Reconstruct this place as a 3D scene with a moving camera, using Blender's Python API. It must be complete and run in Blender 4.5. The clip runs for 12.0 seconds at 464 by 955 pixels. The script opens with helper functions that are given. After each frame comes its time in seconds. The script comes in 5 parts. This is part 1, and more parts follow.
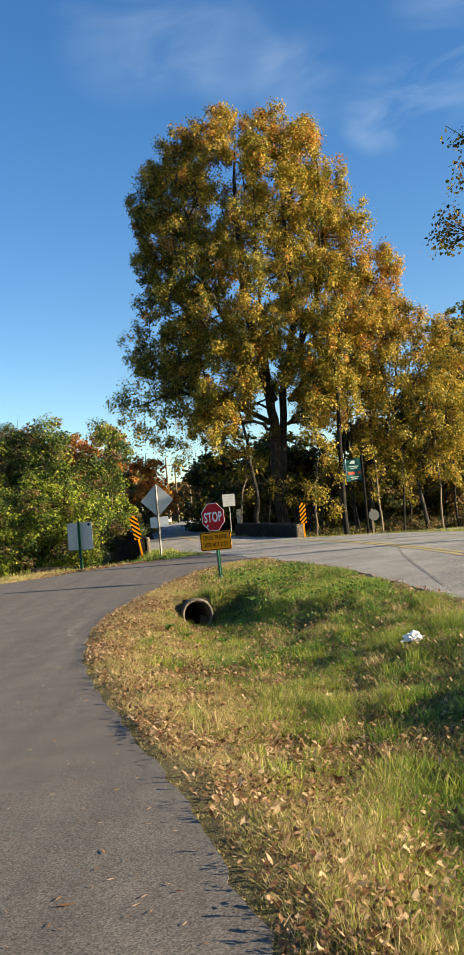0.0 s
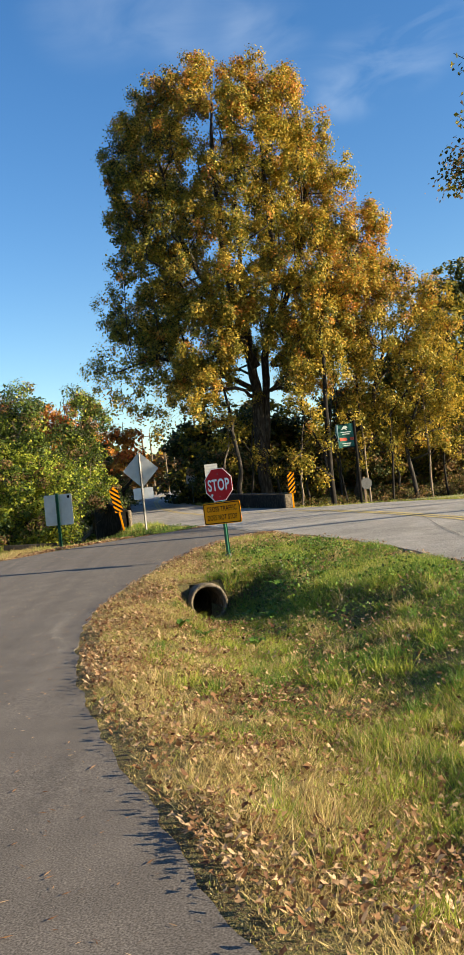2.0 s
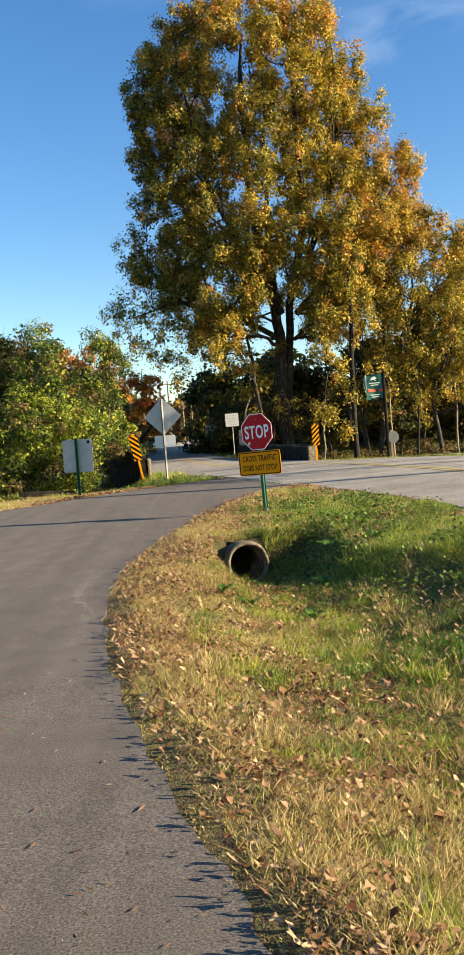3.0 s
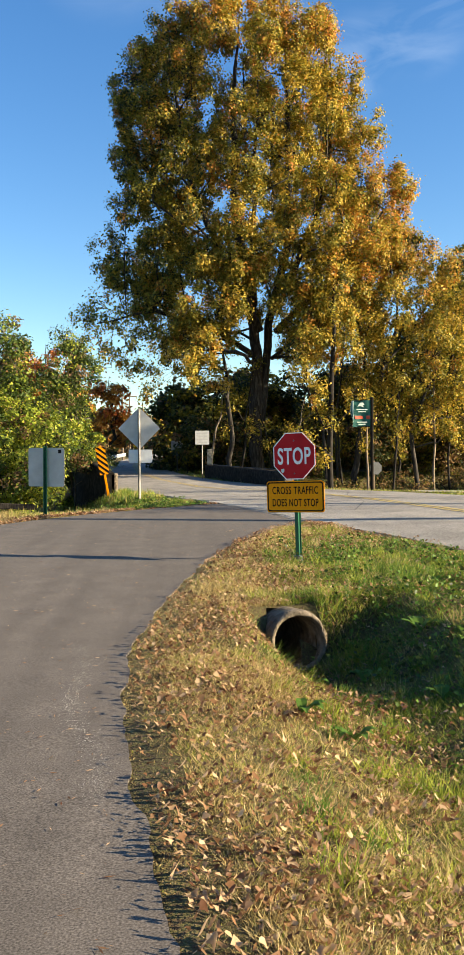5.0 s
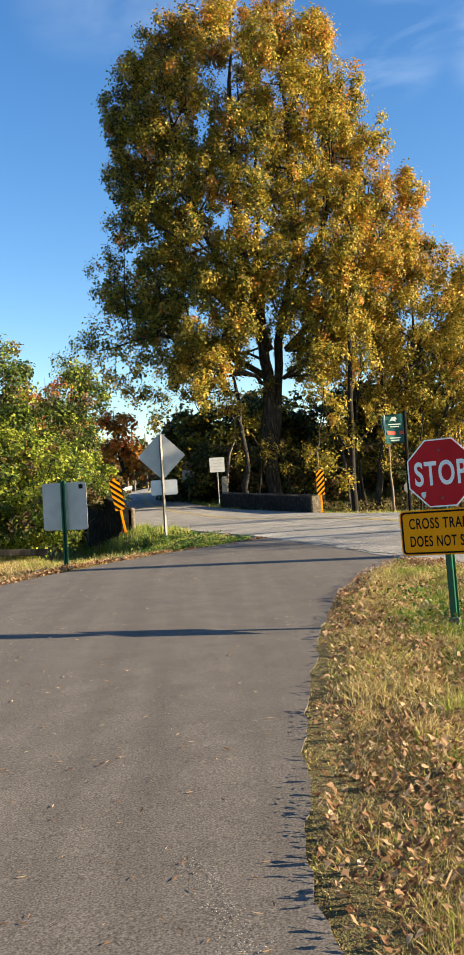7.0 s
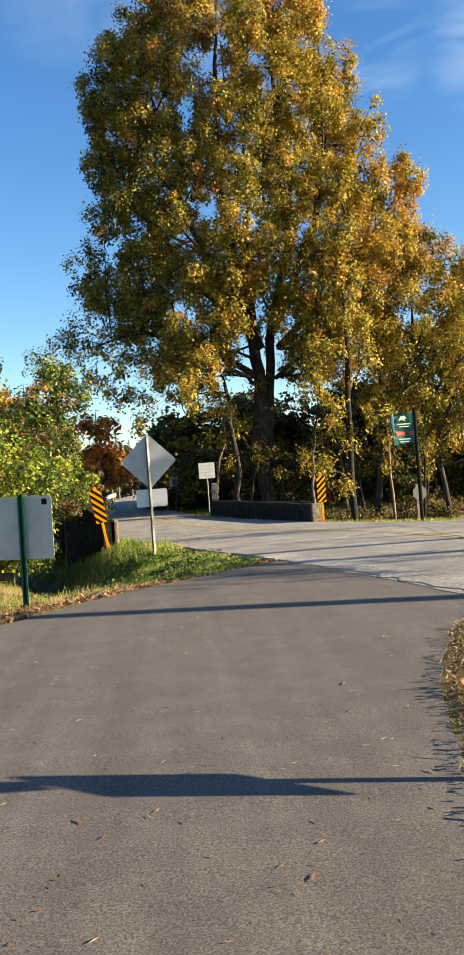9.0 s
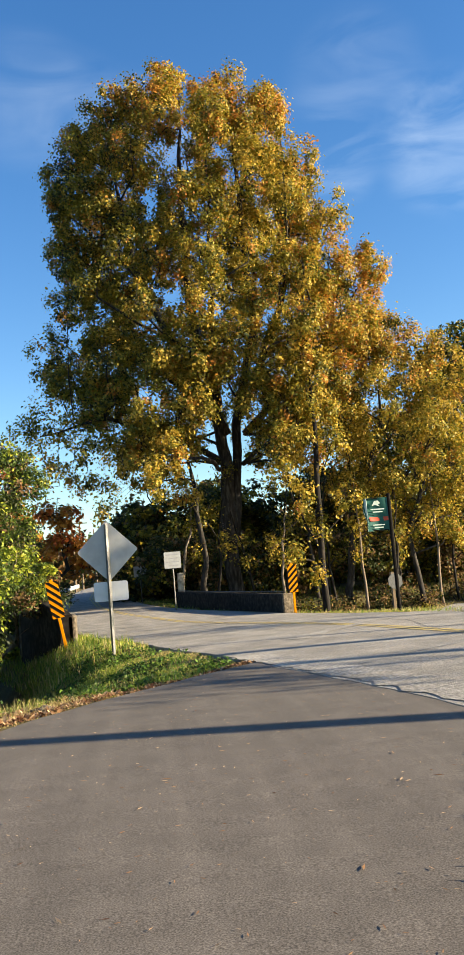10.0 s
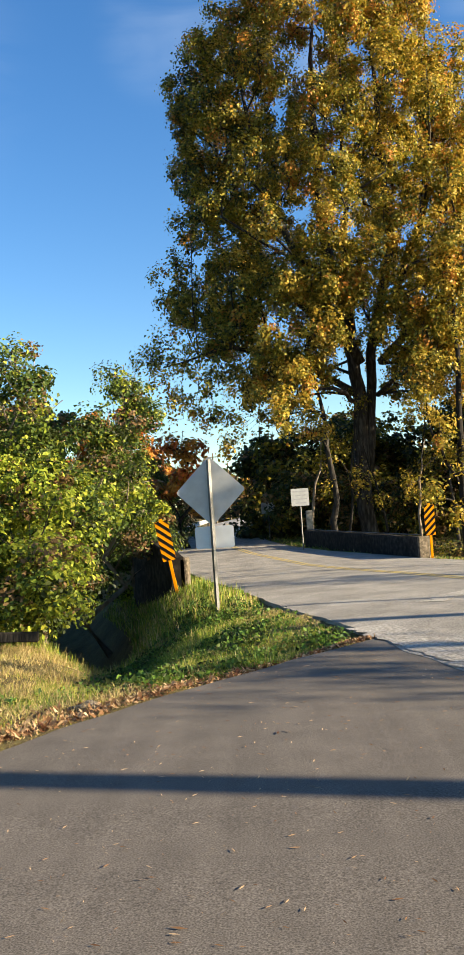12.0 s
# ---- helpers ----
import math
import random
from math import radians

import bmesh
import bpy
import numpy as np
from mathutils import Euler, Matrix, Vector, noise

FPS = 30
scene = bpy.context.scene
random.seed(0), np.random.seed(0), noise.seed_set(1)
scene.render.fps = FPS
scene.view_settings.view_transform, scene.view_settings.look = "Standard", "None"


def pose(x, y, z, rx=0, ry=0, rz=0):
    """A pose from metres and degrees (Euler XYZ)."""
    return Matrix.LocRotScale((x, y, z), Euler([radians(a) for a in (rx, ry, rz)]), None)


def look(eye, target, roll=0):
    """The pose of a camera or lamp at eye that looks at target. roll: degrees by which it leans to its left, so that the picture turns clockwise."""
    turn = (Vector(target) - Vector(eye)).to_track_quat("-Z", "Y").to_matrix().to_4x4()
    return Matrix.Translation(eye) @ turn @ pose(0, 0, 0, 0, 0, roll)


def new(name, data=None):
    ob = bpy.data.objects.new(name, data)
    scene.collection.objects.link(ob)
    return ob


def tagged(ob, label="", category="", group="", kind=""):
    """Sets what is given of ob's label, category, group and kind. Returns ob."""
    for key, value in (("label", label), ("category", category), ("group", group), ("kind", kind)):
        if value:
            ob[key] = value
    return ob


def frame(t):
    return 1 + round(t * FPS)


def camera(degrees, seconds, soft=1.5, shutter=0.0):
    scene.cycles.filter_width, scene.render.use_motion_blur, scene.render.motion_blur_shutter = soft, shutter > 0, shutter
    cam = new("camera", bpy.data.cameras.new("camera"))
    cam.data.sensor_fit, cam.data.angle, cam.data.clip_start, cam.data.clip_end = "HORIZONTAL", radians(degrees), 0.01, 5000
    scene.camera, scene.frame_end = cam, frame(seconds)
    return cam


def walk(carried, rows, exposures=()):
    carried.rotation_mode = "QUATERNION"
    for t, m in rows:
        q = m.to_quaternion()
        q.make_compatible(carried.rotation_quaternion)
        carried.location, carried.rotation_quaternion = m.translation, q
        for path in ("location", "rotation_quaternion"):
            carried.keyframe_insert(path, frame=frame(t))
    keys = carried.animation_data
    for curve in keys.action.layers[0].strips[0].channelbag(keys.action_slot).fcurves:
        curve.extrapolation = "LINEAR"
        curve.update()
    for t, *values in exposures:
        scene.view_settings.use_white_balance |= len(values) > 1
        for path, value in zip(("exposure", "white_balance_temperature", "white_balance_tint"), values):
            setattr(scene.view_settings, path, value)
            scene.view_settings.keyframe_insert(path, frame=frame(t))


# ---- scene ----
cam = camera(29.8, 12.0, 0.9)
PATH = [
    (0, (0.005, 0.779, 1.211), (-0.007, 2.777, 1.305), -5.1),
    (0.5, (-0.132, 1.269, 1.233), (-0.182, 3.266, 1.325), -4.9),
    (1, (-0.275, 1.833, 1.219), (-0.325, 3.831, 1.264), -5.0),
    (1.5, (-0.377, 2.406, 1.218), (-0.491, 4.402, 1.269), -5.2),
    (2, (-0.509, 2.986, 1.201), (-0.467, 4.986, 1.225), -5.9),
    (2.5, (-0.62, 3.549, 1.207), (-0.604, 5.548, 1.149), -4.7),
    (2.7, (-0.693, 3.771, 1.179), (-0.697, 5.77, 1.1), -4.5),
    (4.3, (-1.176, 5.785, 1.218), (-1.109, 7.782, 1.126), -3.2),
    (4.5, (-1.259, 6.042, 1.239), (-1.188, 8.039, 1.151), -2.1),
    (5, (-1.516, 6.697, 1.252), (-1.407, 8.693, 1.207), -0.4),
    (5.5, (-1.657, 7.334, 1.274), (-1.564, 9.331, 1.237), -0.7),
    (6, (-1.88, 7.989, 1.289), (-1.794, 9.987, 1.244), -3.6),
    (6.5, (-2.005, 8.682, 1.29), (-1.924, 10.68, 1.261), -4.4),
    (6.7, (-2.084, 8.961, 1.262), (-2.003, 10.96, 1.278), -3.9),
    (8.3, (-2.235, 11.244, 1.317), (-2.009, 13.231, 1.336), -3.2),
    (8.5, (-2.229, 11.54, 1.325), (-2.034, 13.531, 1.352), -3.1),
    (9, (-2.277, 12.219, 1.358), (-2.134, 14.214, 1.386), -4.1),
    (9.5, (-2.237, 12.87, 1.389), (-2.226, 14.867, 1.506), -4.0),
    (10, (-2.19, 13.526, 1.397), (-1.956, 15.5, 1.621), -4.8),
    (10.5, (-2.111, 13.982, 1.449), (-1.866, 15.955, 1.668), -4.3),
    (11, (-2.026, 14.595, 1.475), (-1.724, 16.564, 1.652), -4.8),
    (11.5, (-1.885, 15.155, 1.524), (-1.836, 17.149, 1.664), -3.8),
    (12, (-1.728, 15.787, 1.556), (-1.816, 17.783, 1.653), -3.8),
]
walk(cam, [(t, look(eye, target, roll)) for t, eye, target, roll in PATH], [(0, 1.46, 6750, 3), (2, 1.52, 6850, 4), (4, 1.74, 6950, 5), (6.5, 1.72, 6900, 5), (12, 1.73, 6850, 4)])

# ---- light ----
SUN_FROM = Vector((0.97, -0.23, 0.0)).normalized()
SUN_ELEV = radians(17.5)
world = bpy.data.worlds.new("sky")
scene.world = world
world.use_nodes = True
wn, wl = world.node_tree.nodes, world.node_tree.links
wn.clear()
w_out, w_bg = wn.new("ShaderNodeOutputWorld"), wn.new("ShaderNodeBackground")
w_sky = wn.new("ShaderNodeTexSky")
w_sky.sky_type, w_sky.sun_disc = "NISHITA", False
w_sky.sun_elevation, w_sky.sun_rotation = SUN_ELEV, math.atan2(SUN_FROM.x, SUN_FROM.y)
w_sky.air_density, w_sky.dust_density, w_sky.ozone_density = 1.0, 0.3, 2.2
w_bg.inputs["Strength"].default_value = 0.08
w_co, w_map = wn.new("ShaderNodeTexCoord"), wn.new("ShaderNodeMapping")
w_map.inputs["Rotation"].default_value = (0.0, 0.25, 0.35)
w_map.inputs["Scale"].default_value = (7.0, 4.0, 20.0)
w_noise, w_ramp, w_mix = wn.new("ShaderNodeTexNoise"), wn.new("ShaderNodeMapRange"), wn.new("ShaderNodeMix")
w_noise.inputs["Scale"].default_value, w_noise.inputs["Detail"].default_value = 1.2, 7.0
w_noise.inputs["Roughness"].default_value, w_noise.inputs["Distortion"].default_value = 0.5, 0.7
w_ramp.inputs["From Min"].default_value, w_ramp.inputs["From Max"].default_value = 0.36, 0.72
w_mix.data_type = "RGBA"
w_mix.inputs["B"].default_value = (5.6, 6.1, 6.8, 1)
wl.new(w_co.outputs["Generated"], w_map.inputs["Vector"])
wl.new(w_map.outputs["Vector"], w_noise.inputs["Vector"])
wl.new(w_noise.outputs["Fac"], w_ramp.inputs["Value"])
# thin cirrus: (bearing, elevation, breadth in degrees, density)
w_cover = None
for az, el, wide, dense in ((-5, 30, 5, 0.07), (-1.5, 29.6, 4, 0.06), (2, 28.6, 4, 0.08), (6.5, 26.4, 3.6, 0.11), (11.5, 24.2, 3, 0.2), (15.6, 25.6, 3.4, 0.2), (23, 25.4, 5, 0.24), (17.6, 29.6, 5, 0.08), (-40, 30, 25, 0.15), (120, 40, 40, 0.1)):
    a, b = radians(az), radians(el)
    w_dot, w_near = wn.new("ShaderNodeVectorMath"), wn.new("ShaderNodeMapRange")
    w_dot.operation, w_near.interpolation_type = "DOT_PRODUCT", "SMOOTHERSTEP"
    w_dot.inputs[1].default_value = (math.sin(a) * math.cos(b), math.cos(a) * math.cos(b), math.sin(b))
    w_near.inputs["From Min"].default_value, w_near.inputs["From Max"].default_value, w_near.inputs["To Max"].default_value = math.cos(radians(wide)), 1.0, dense
    wl.new(w_co.outputs["Generated"], w_dot.inputs[0])
    wl.new(w_dot.outputs["Value"], w_near.inputs["Value"])
    if w_cover:
        w_add = wn.new("ShaderNodeMath")
        w_add.operation = "ADD"
        wl.new(w_cover, w_add.inputs[0])
        wl.new(w_near.outputs["Result"], w_add.inputs[1])
        w_cover = w_add.outputs["Value"]
    else:
        w_cover = w_near.outputs["Result"]
w_wisp = wn.new("ShaderNodeMath")
w_wisp.operation = "MULTIPLY"
wl.new(w_cover, w_wisp.inputs[0])
wl.new(w_ramp.outputs["Result"], w_wisp.inputs[1])
wl.new(w_wisp.outputs["Value"], w_mix.inputs["Factor"])
w_hue = wn.new("ShaderNodeHueSaturation")
w_hue.inputs["Hue"].default_value, w_hue.inputs["Saturation"].default_value = 0.511, 1.3
wl.new(w_sky.outputs["Color"], w_hue.inputs["Color"])
wl.new(w_hue.outputs["Color"], w_mix.inputs["A"])
wl.new(w_mix.outputs["Result"], w_bg.inputs["Color"])
wl.new(w_bg.outputs["Background"], w_out.inputs["Surface"])

sun = new("sun", bpy.data.lights.new("sun", "SUN"))
sun.data.energy, sun.data.angle, sun.data.color = 5.6, radians(0.53), (1.0, 0.83, 0.62)
sun.matrix_world = look(Vector((0, 0, 0)), -(SUN_FROM * math.cos(SUN_ELEV) + Vector((0, 0, math.sin(SUN_ELEV)))))
sun.location = (40, -10, 20)


# ---- materials ----
def material(name, colours, scale=8.0, rough=0.8, bump=0.2, bump_scale=None, metal=0.0, stretch=(1, 1, 1), detail=5.0, big=0.0, spec=0.3, thin=0.0, island=0.0, rnd=0.0, streak=0.0):
    """Noise between colours at one scale, a second larger blotch, and a bump. thin: share of light let through (leaves).
    island, rnd: spread of value from piece to piece. streak: long faint bands along y."""
    m = bpy.data.materials.new(name)
    m.use_nodes = True
    n, l = m.node_tree.nodes, m.node_tree.links
    b = n["Principled BSDF"]
    co, mp = n.new("ShaderNodeTexCoord"), n.new("ShaderNodeMapping")
    mp.inputs["Scale"].default_value = stretch
    l.new(co.outputs["Object"], mp.inputs["Vector"])
    nz, rp = n.new("ShaderNodeTexNoise"), n.new("ShaderNodeValToRGB")
    nz.inputs["Scale"].default_value, nz.inputs["Detail"].default_value = scale, detail
    l.new(mp.outputs["Vector"], nz.inputs["Vector"])
    fac = nz.outputs["Fac"]
    if island or rnd:
        geo = n.new("ShaderNodeNewGeometry").outputs["Random Per Island"] if island else n.new("ShaderNodeObjectInfo").outputs["Random"]
        mx = n.new("ShaderNodeMix")
        mx.inputs["Factor"].default_value = island or rnd
        l.new(fac, mx.inputs["A"])
        l.new(geo, mx.inputs["B"])
        fac = mx.outputs["Result"]
    l.new(fac, rp.inputs["Fac"])
    els = rp.color_ramp.elements
    lo, hi = (0.3, 0.7) if not (island or rnd) else (0.15, 0.85)
    for i, c in enumerate(colours):
        p = lo + (hi - lo) * i / max(1, len(colours) - 1)
        e = els[i] if i < 2 else els.new(p)
        e.position, e.color = p, (*c, 1)
    col = rp.outputs["Color"]
    if big:
        n2, r2, m2 = n.new("ShaderNodeTexNoise"), n.new("ShaderNodeMapRange"), n.new("ShaderNodeVectorMath")
        n2.inputs["Scale"].default_value, n2.inputs["Detail"].default_value = scale * 0.03, 4.0
        l.new(co.outputs["Object"], n2.inputs["Vector"])
        l.new(n2.outputs["Fac"], r2.inputs["Value"])
        r2.inputs["From Min"].default_value, r2.inputs["From Max"].default_value = 0.35, 0.65
        r2.inputs["To Min"].default_value, r2.inputs["To Max"].default_value = 1 - big, 1 + big
        m2.operation = "SCALE"
        l.new(col, m2.inputs[0])
        l.new(r2.outputs["Result"], m2.inputs["Scale"])
        col = m2.outputs["Vector"]
    if streak:
        n3, r3, m3, p3 = n.new("ShaderNodeTexNoise"), n.new("ShaderNodeMapRange"), n.new("ShaderNodeVectorMath"), n.new("ShaderNodeMapping")
        p3.inputs["Scale"].default_value, p3.inputs["Rotation"].default_value = (5.0, 0.16, 1.0), (0, 0, 0.1)
        n3.inputs["Scale"].default_value, n3.inputs["Detail"].default_value, n3.inputs["Distortion"].default_value = 1.0, 5.0, 0.4
        l.new(co.outputs["Object"], p3.inputs["Vector"])
        l.new(p3.outputs["Vector"], n3.inputs["Vector"])
        l.new(n3.outputs["Fac"], r3.inputs["Value"])
        r3.inputs["From Min"].default_value, r3.inputs["From Max"].default_value = 0.3, 0.7
        r3.inputs["To Min"].default_value, r3.inputs["To Max"].default_value = 1 - streak, 1 + streak
        m3.operation = "SCALE"
        l.new(col, m3.inputs[0])
        l.new(r3.outputs["Result"], m3.inputs["Scale"])
        col = m3.outputs["Vector"]
    l.new(col, b.inputs["Base Color"])
    b.inputs["Roughness"].default_value, b.inputs["Metallic"].default_value = rough, metal
    b.inputs["Specular IOR Level"].default_value = spec
    if bump:
        bn, bz = n.new("ShaderNodeBump"), n.new("ShaderNodeTexNoise")
        bz.inputs["Scale"].default_value, bz.inputs["Detail"].default_value = bump_scale or scale * 4, 4.0
        l.new(mp.outputs["Vector"], bz.inputs["Vector"])
        l.new(bz.outputs["Fac"], bn.inputs["Height"])
        bn.inputs["Strength"].default_value, bn.inputs["Distance"].default_value = bump, 0.02
        l.new(bn.outputs["Normal"], b.inputs["Normal"])
    if thin:
        tr, sh = n.new("ShaderNodeBsdfTranslucent"), n.new("ShaderNodeMixShader")
        l.new(col, tr.inputs["Color"])
        sh.inputs["Fac"].default_value = thin
        l.new(b.outputs["BSDF"], sh.inputs[1])
        l.new(tr.outputs["BSDF"], sh.inputs[2])
        l.new(sh.outputs["Shader"], n["Material Output"].inputs["Surface"])
    return m


def leaf(name, *cs):
    return material(name, cs, scale=0.7, rough=0.5, bump=0, thin=0.38, island=0.65, spec=0.2)


M_TRAIL = material("new_asphalt", [(0.038, 0.032, 0.027), (0.1, 0.086, 0.073), (0.178, 0.155, 0.134)], 140, 0.9, 0.03, 170, detail=8.0, big=0.1, streak=0.13)
M_ROAD = material("old_asphalt", [(0.15, 0.136, 0.118), (0.245, 0.226, 0.198), (0.36, 0.335, 0.298)], 45, 0.85, 0.6, 160, big=0.2)
M_SOIL = material("soil_and_thatch", [(0.035, 0.022, 0.011), (0.09, 0.062, 0.026), (0.09, 0.085, 0.024), (0.2, 0.14, 0.065)], 45, 0.95, 1.0, 110, detail=8.0, big=0.3)
M_CONC = material("weathered_concrete", [(0.2, 0.165, 0.12), (0.33, 0.28, 0.21), (0.42, 0.37, 0.29)], 9, 0.9, 0.6, 50, big=0.3)
M_DARKCONC = material("near_black_concrete", [(0.01, 0.009, 0.008), (0.022, 0.019, 0.016), (0.045, 0.038, 0.03)], 6, 0.95, 0.5, 40, big=0.3, spec=0.1)
M_PIPE = material("old_pipe_concrete", [(0.06, 0.05, 0.035), (0.15, 0.12, 0.085), (0.27, 0.22, 0.165)], 14, 0.95, 0.9, 60, big=0.35)
M_INK = material("faded_ink", [(0.28, 0.28, 0.28), (0.36, 0.36, 0.36)], 9, 0.7, 0)
M_DULL = material("dull_grey_sign_face", [(0.36, 0.36, 0.34), (0.46, 0.46, 0.44)], 6, 0.7, 0.05, 30, spec=0.1)
M_RED = material("sign_red", [(0.4, 0.012, 0.016), (0.48, 0.018, 0.022)], 6, 0.6, 0.05, 30, spec=0.1)
M_WHITE = material("sign_white", [(0.72, 0.72, 0.7), (0.82, 0.82, 0.8)], 6, 0.45, 0.05, 30)
M_YELLOW = material("sign_yellow", [(0.76, 0.26, 0.002), (0.84, 0.3, 0.004)], 6, 0.6, 0.05, 30, spec=0.1)
M_BLACK = material("sign_black", [(0.008, 0.007, 0.006), (0.014, 0.012, 0.01)], 8, 0.7, 0.05, 30, spec=0.05)
M_ALU = material("bare_aluminium", [(0.36, 0.355, 0.34), (0.46, 0.455, 0.44)], 5, 0.5, 0.1, 50, metal=0.1, big=0.12)
# brighter copy of the aluminium, with sunlight on the plate put into its colour
M_ALUSUNLIT = material("sunlit_aluminium", [(0.58, 0.575, 0.56), (0.68, 0.675, 0.66)], 5, 0.55, 0.1, 50, big=0.06)
M_GALV = material("galvanised_steel", [(0.08, 0.08, 0.08), (0.14, 0.14, 0.14)], 40, 0.45, 0.1, 80, metal=0.6)
M_GREENPOST = material("green_enamel", [(0.005, 0.06, 0.03), (0.01, 0.085, 0.045)], 20, 0.4, 0.1, 60)
M_BANNER = material("banner_green", [(0.008, 0.075, 0.06), (0.014, 0.1, 0.08)], 8, 0.6, 0.1, 30)
M_BANNERRED = material("banner_red", [(0.4, 0.06, 0.03), (0.5, 0.09, 0.05)], 8, 0.6, 0.1, 30)
M_PALE = material("pale_print", [(0.45, 0.55, 0.5), (0.55, 0.62, 0.56)], 8, 0.6, 0)
# bark and grey_bark: dark bark, darkened further for the shade on the trunks
M_BARK = material("bark", [(0.006, 0.005, 0.004), (0.016, 0.013, 0.01), (0.034, 0.028, 0.022)], 9, 0.95, 1.0, 24, stretch=(1, 1, 0.25))
M_LIMB = material("grey_bark", [(0.012, 0.01, 0.008), (0.032, 0.027, 0.022), (0.08, 0.07, 0.06)], 9, 0.95, 1.0, 24, stretch=(1, 1, 0.25))
M_PALEBARK = material("pale_bark", [(0.13, 0.1, 0.07), (0.24, 0.19, 0.14)], 9, 0.95, 0.8, 24, stretch=(1, 1, 0.25))
M_WOOD = material("pole_wood", [(0.12, 0.085, 0.055), (0.22, 0.165, 0.11)], 12, 0.9, 0.5, 40, stretch=(1, 1, 0.1))
M_PAINTLINE = material("worn_yellow_line", [(0.3, 0.27, 0.2), (0.42, 0.32, 0.12), (0.45, 0.34, 0.1)], 9, 0.8, 0.4, 120)
M_CRACK = material("crack_filler", [(0.07, 0.065, 0.06), (0.14, 0.13, 0.12)], 20, 0.8, 0.3)
M_PATCH = material("pale_road_patch", [(0.15, 0.138, 0.12), (0.27, 0.25, 0.22), (0.42, 0.39, 0.345)], 30, 0.9, 0.6, 150, big=0.25)
M_PAPER = material("crumpled_white_paper", [(0.7, 0.7, 0.7), (0.82, 0.82, 0.82)], 20, 0.8, 0.3)
L_GOLD = leaf("leaf_gold", (0.22, 0.15, 0.02), (0.43, 0.295, 0.04), (0.62, 0.44, 0.075))
L_OLIVE = leaf("leaf_olive", (0.085, 0.092, 0.013), (0.2, 0.175, 0.022), (0.35, 0.285, 0.038))
L_ORANGE = leaf("leaf_orange", (0.27, 0.105, 0.02), (0.46, 0.2, 0.035), (0.56, 0.27, 0.05))
L_RED = leaf("leaf_red", (0.24, 0.06, 0.018), (0.45, 0.12, 0.03), (0.57, 0.195, 0.045))
L_GREEN = leaf("leaf_green", (0.027, 0.05, 0.011), (0.063, 0.099, 0.018), (0.117, 0.153, 0.027))
L_LIME = leaf("leaf_lime", (0.13, 0.184, 0.022), (0.258, 0.301, 0.032), (0.431, 0.409, 0.053))
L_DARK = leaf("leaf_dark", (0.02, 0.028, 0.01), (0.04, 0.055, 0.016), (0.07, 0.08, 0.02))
L_BROWN = leaf("leaf_brown", (0.1, 0.06, 0.025), (0.2, 0.12, 0.05), (0.28, 0.18, 0.08))
G_DRY = leaf("grass_dry", (0.16, 0.11, 0.045), (0.41, 0.31, 0.12), (0.66, 0.53, 0.26))
G_GREEN = leaf("grass_green", (0.1, 0.15, 0.02), (0.25, 0.3, 0.035), (0.46, 0.46, 0.08))
G_DEEP = leaf("grass_deep", (0.05, 0.105, 0.016), (0.099, 0.182, 0.027), (0.169, 0.268, 0.043))
L_LITTER = leaf("leaf_litter", (0.08, 0.03, 0.014), (0.28, 0.15, 0.07), (0.6, 0.43, 0.26))

# ---- the lie of the land ----
TRAIL_R = [(-8, 0.3), (0, 0.1), (3.3, -0.03), (4.5, -0.33), (5.9, -0.76), (7, -1.1), (8.3, -1.45), (9.7, -1.7), (11, -1.83), (12, -1.85), (13.2, -1.7), (14.8, -1.4), (16.6, -0.98), (18, -0.48), (19.3, 0.2)]
TRAIL_L = [(-8, -3.4), (3, -3.6), (6, -4.2), (9, -5.0), (12, -5.5), (15, -5.6), (17.5, -5.4), (18.3, -5.0), (18.8, -4.4), (20.3, -3.6), (21.3, -3.1), (22.2, -2.5), (23.3, -1.65), (24.4, -0.74)]
ROAD_L = [(-60, 2.6), (0, 2.65), (9.5, 2.2), (11.5, 1.95), (14, 1.65), (16, 1.25), (17.4, 0.85), (18.5, 0.5), (19.3, 0.2), (21.8, -0.28), (23.6, -0.7), (24.4, -0.78), (25.7, -1.04), (28, -1.65), (34, -2.75), (40, -3.95), (48, -5.4), (57, -6.3), (78, -7.0), (105, -7.0), (150, -6.0), (200, -2)]
ROAD_R = [(-60, 8.0), (0, 7.6), (14, 7.0), (20, 6.4), (26, 5.7), (32, 4.8), (36, 4.2), (42.3, 2.75), (54, -1.0), (60, -2.1), (70, -3.1), (80, -3.8), (105, -4.2), (150, -2.5), (200, 2)]
TRAIL_Z = [(-8, 0.03), (6, 0.05), (10, 0.07), (12, 0.1), (15, 0.24), (18.5, 0.315), (20, 0.33), (24.4, 0.33), (29, 0.27)]
ROAD_Z = [(-60, -0.1), (0, 0.08), (9.5, 0.18), (14, 0.26), (17, 0.31), (20, 0.33), (24.4, 0.33), (29, 0.27), (33, 0.2), (38, 0.08), (42, 0.03), (50, 0.12), (60, 0.4), (75, 0.92), (95, 1.3), (120, 1.55), (200, 2.6), (1500, 20)]
GULLY = [(22.3, -3.75), (24, -3.75), (26, -3.8), (28, -4.05), (30, -4.6), (33, -5.4), (38, -6.8), (44, -9.0), (60, -12)]
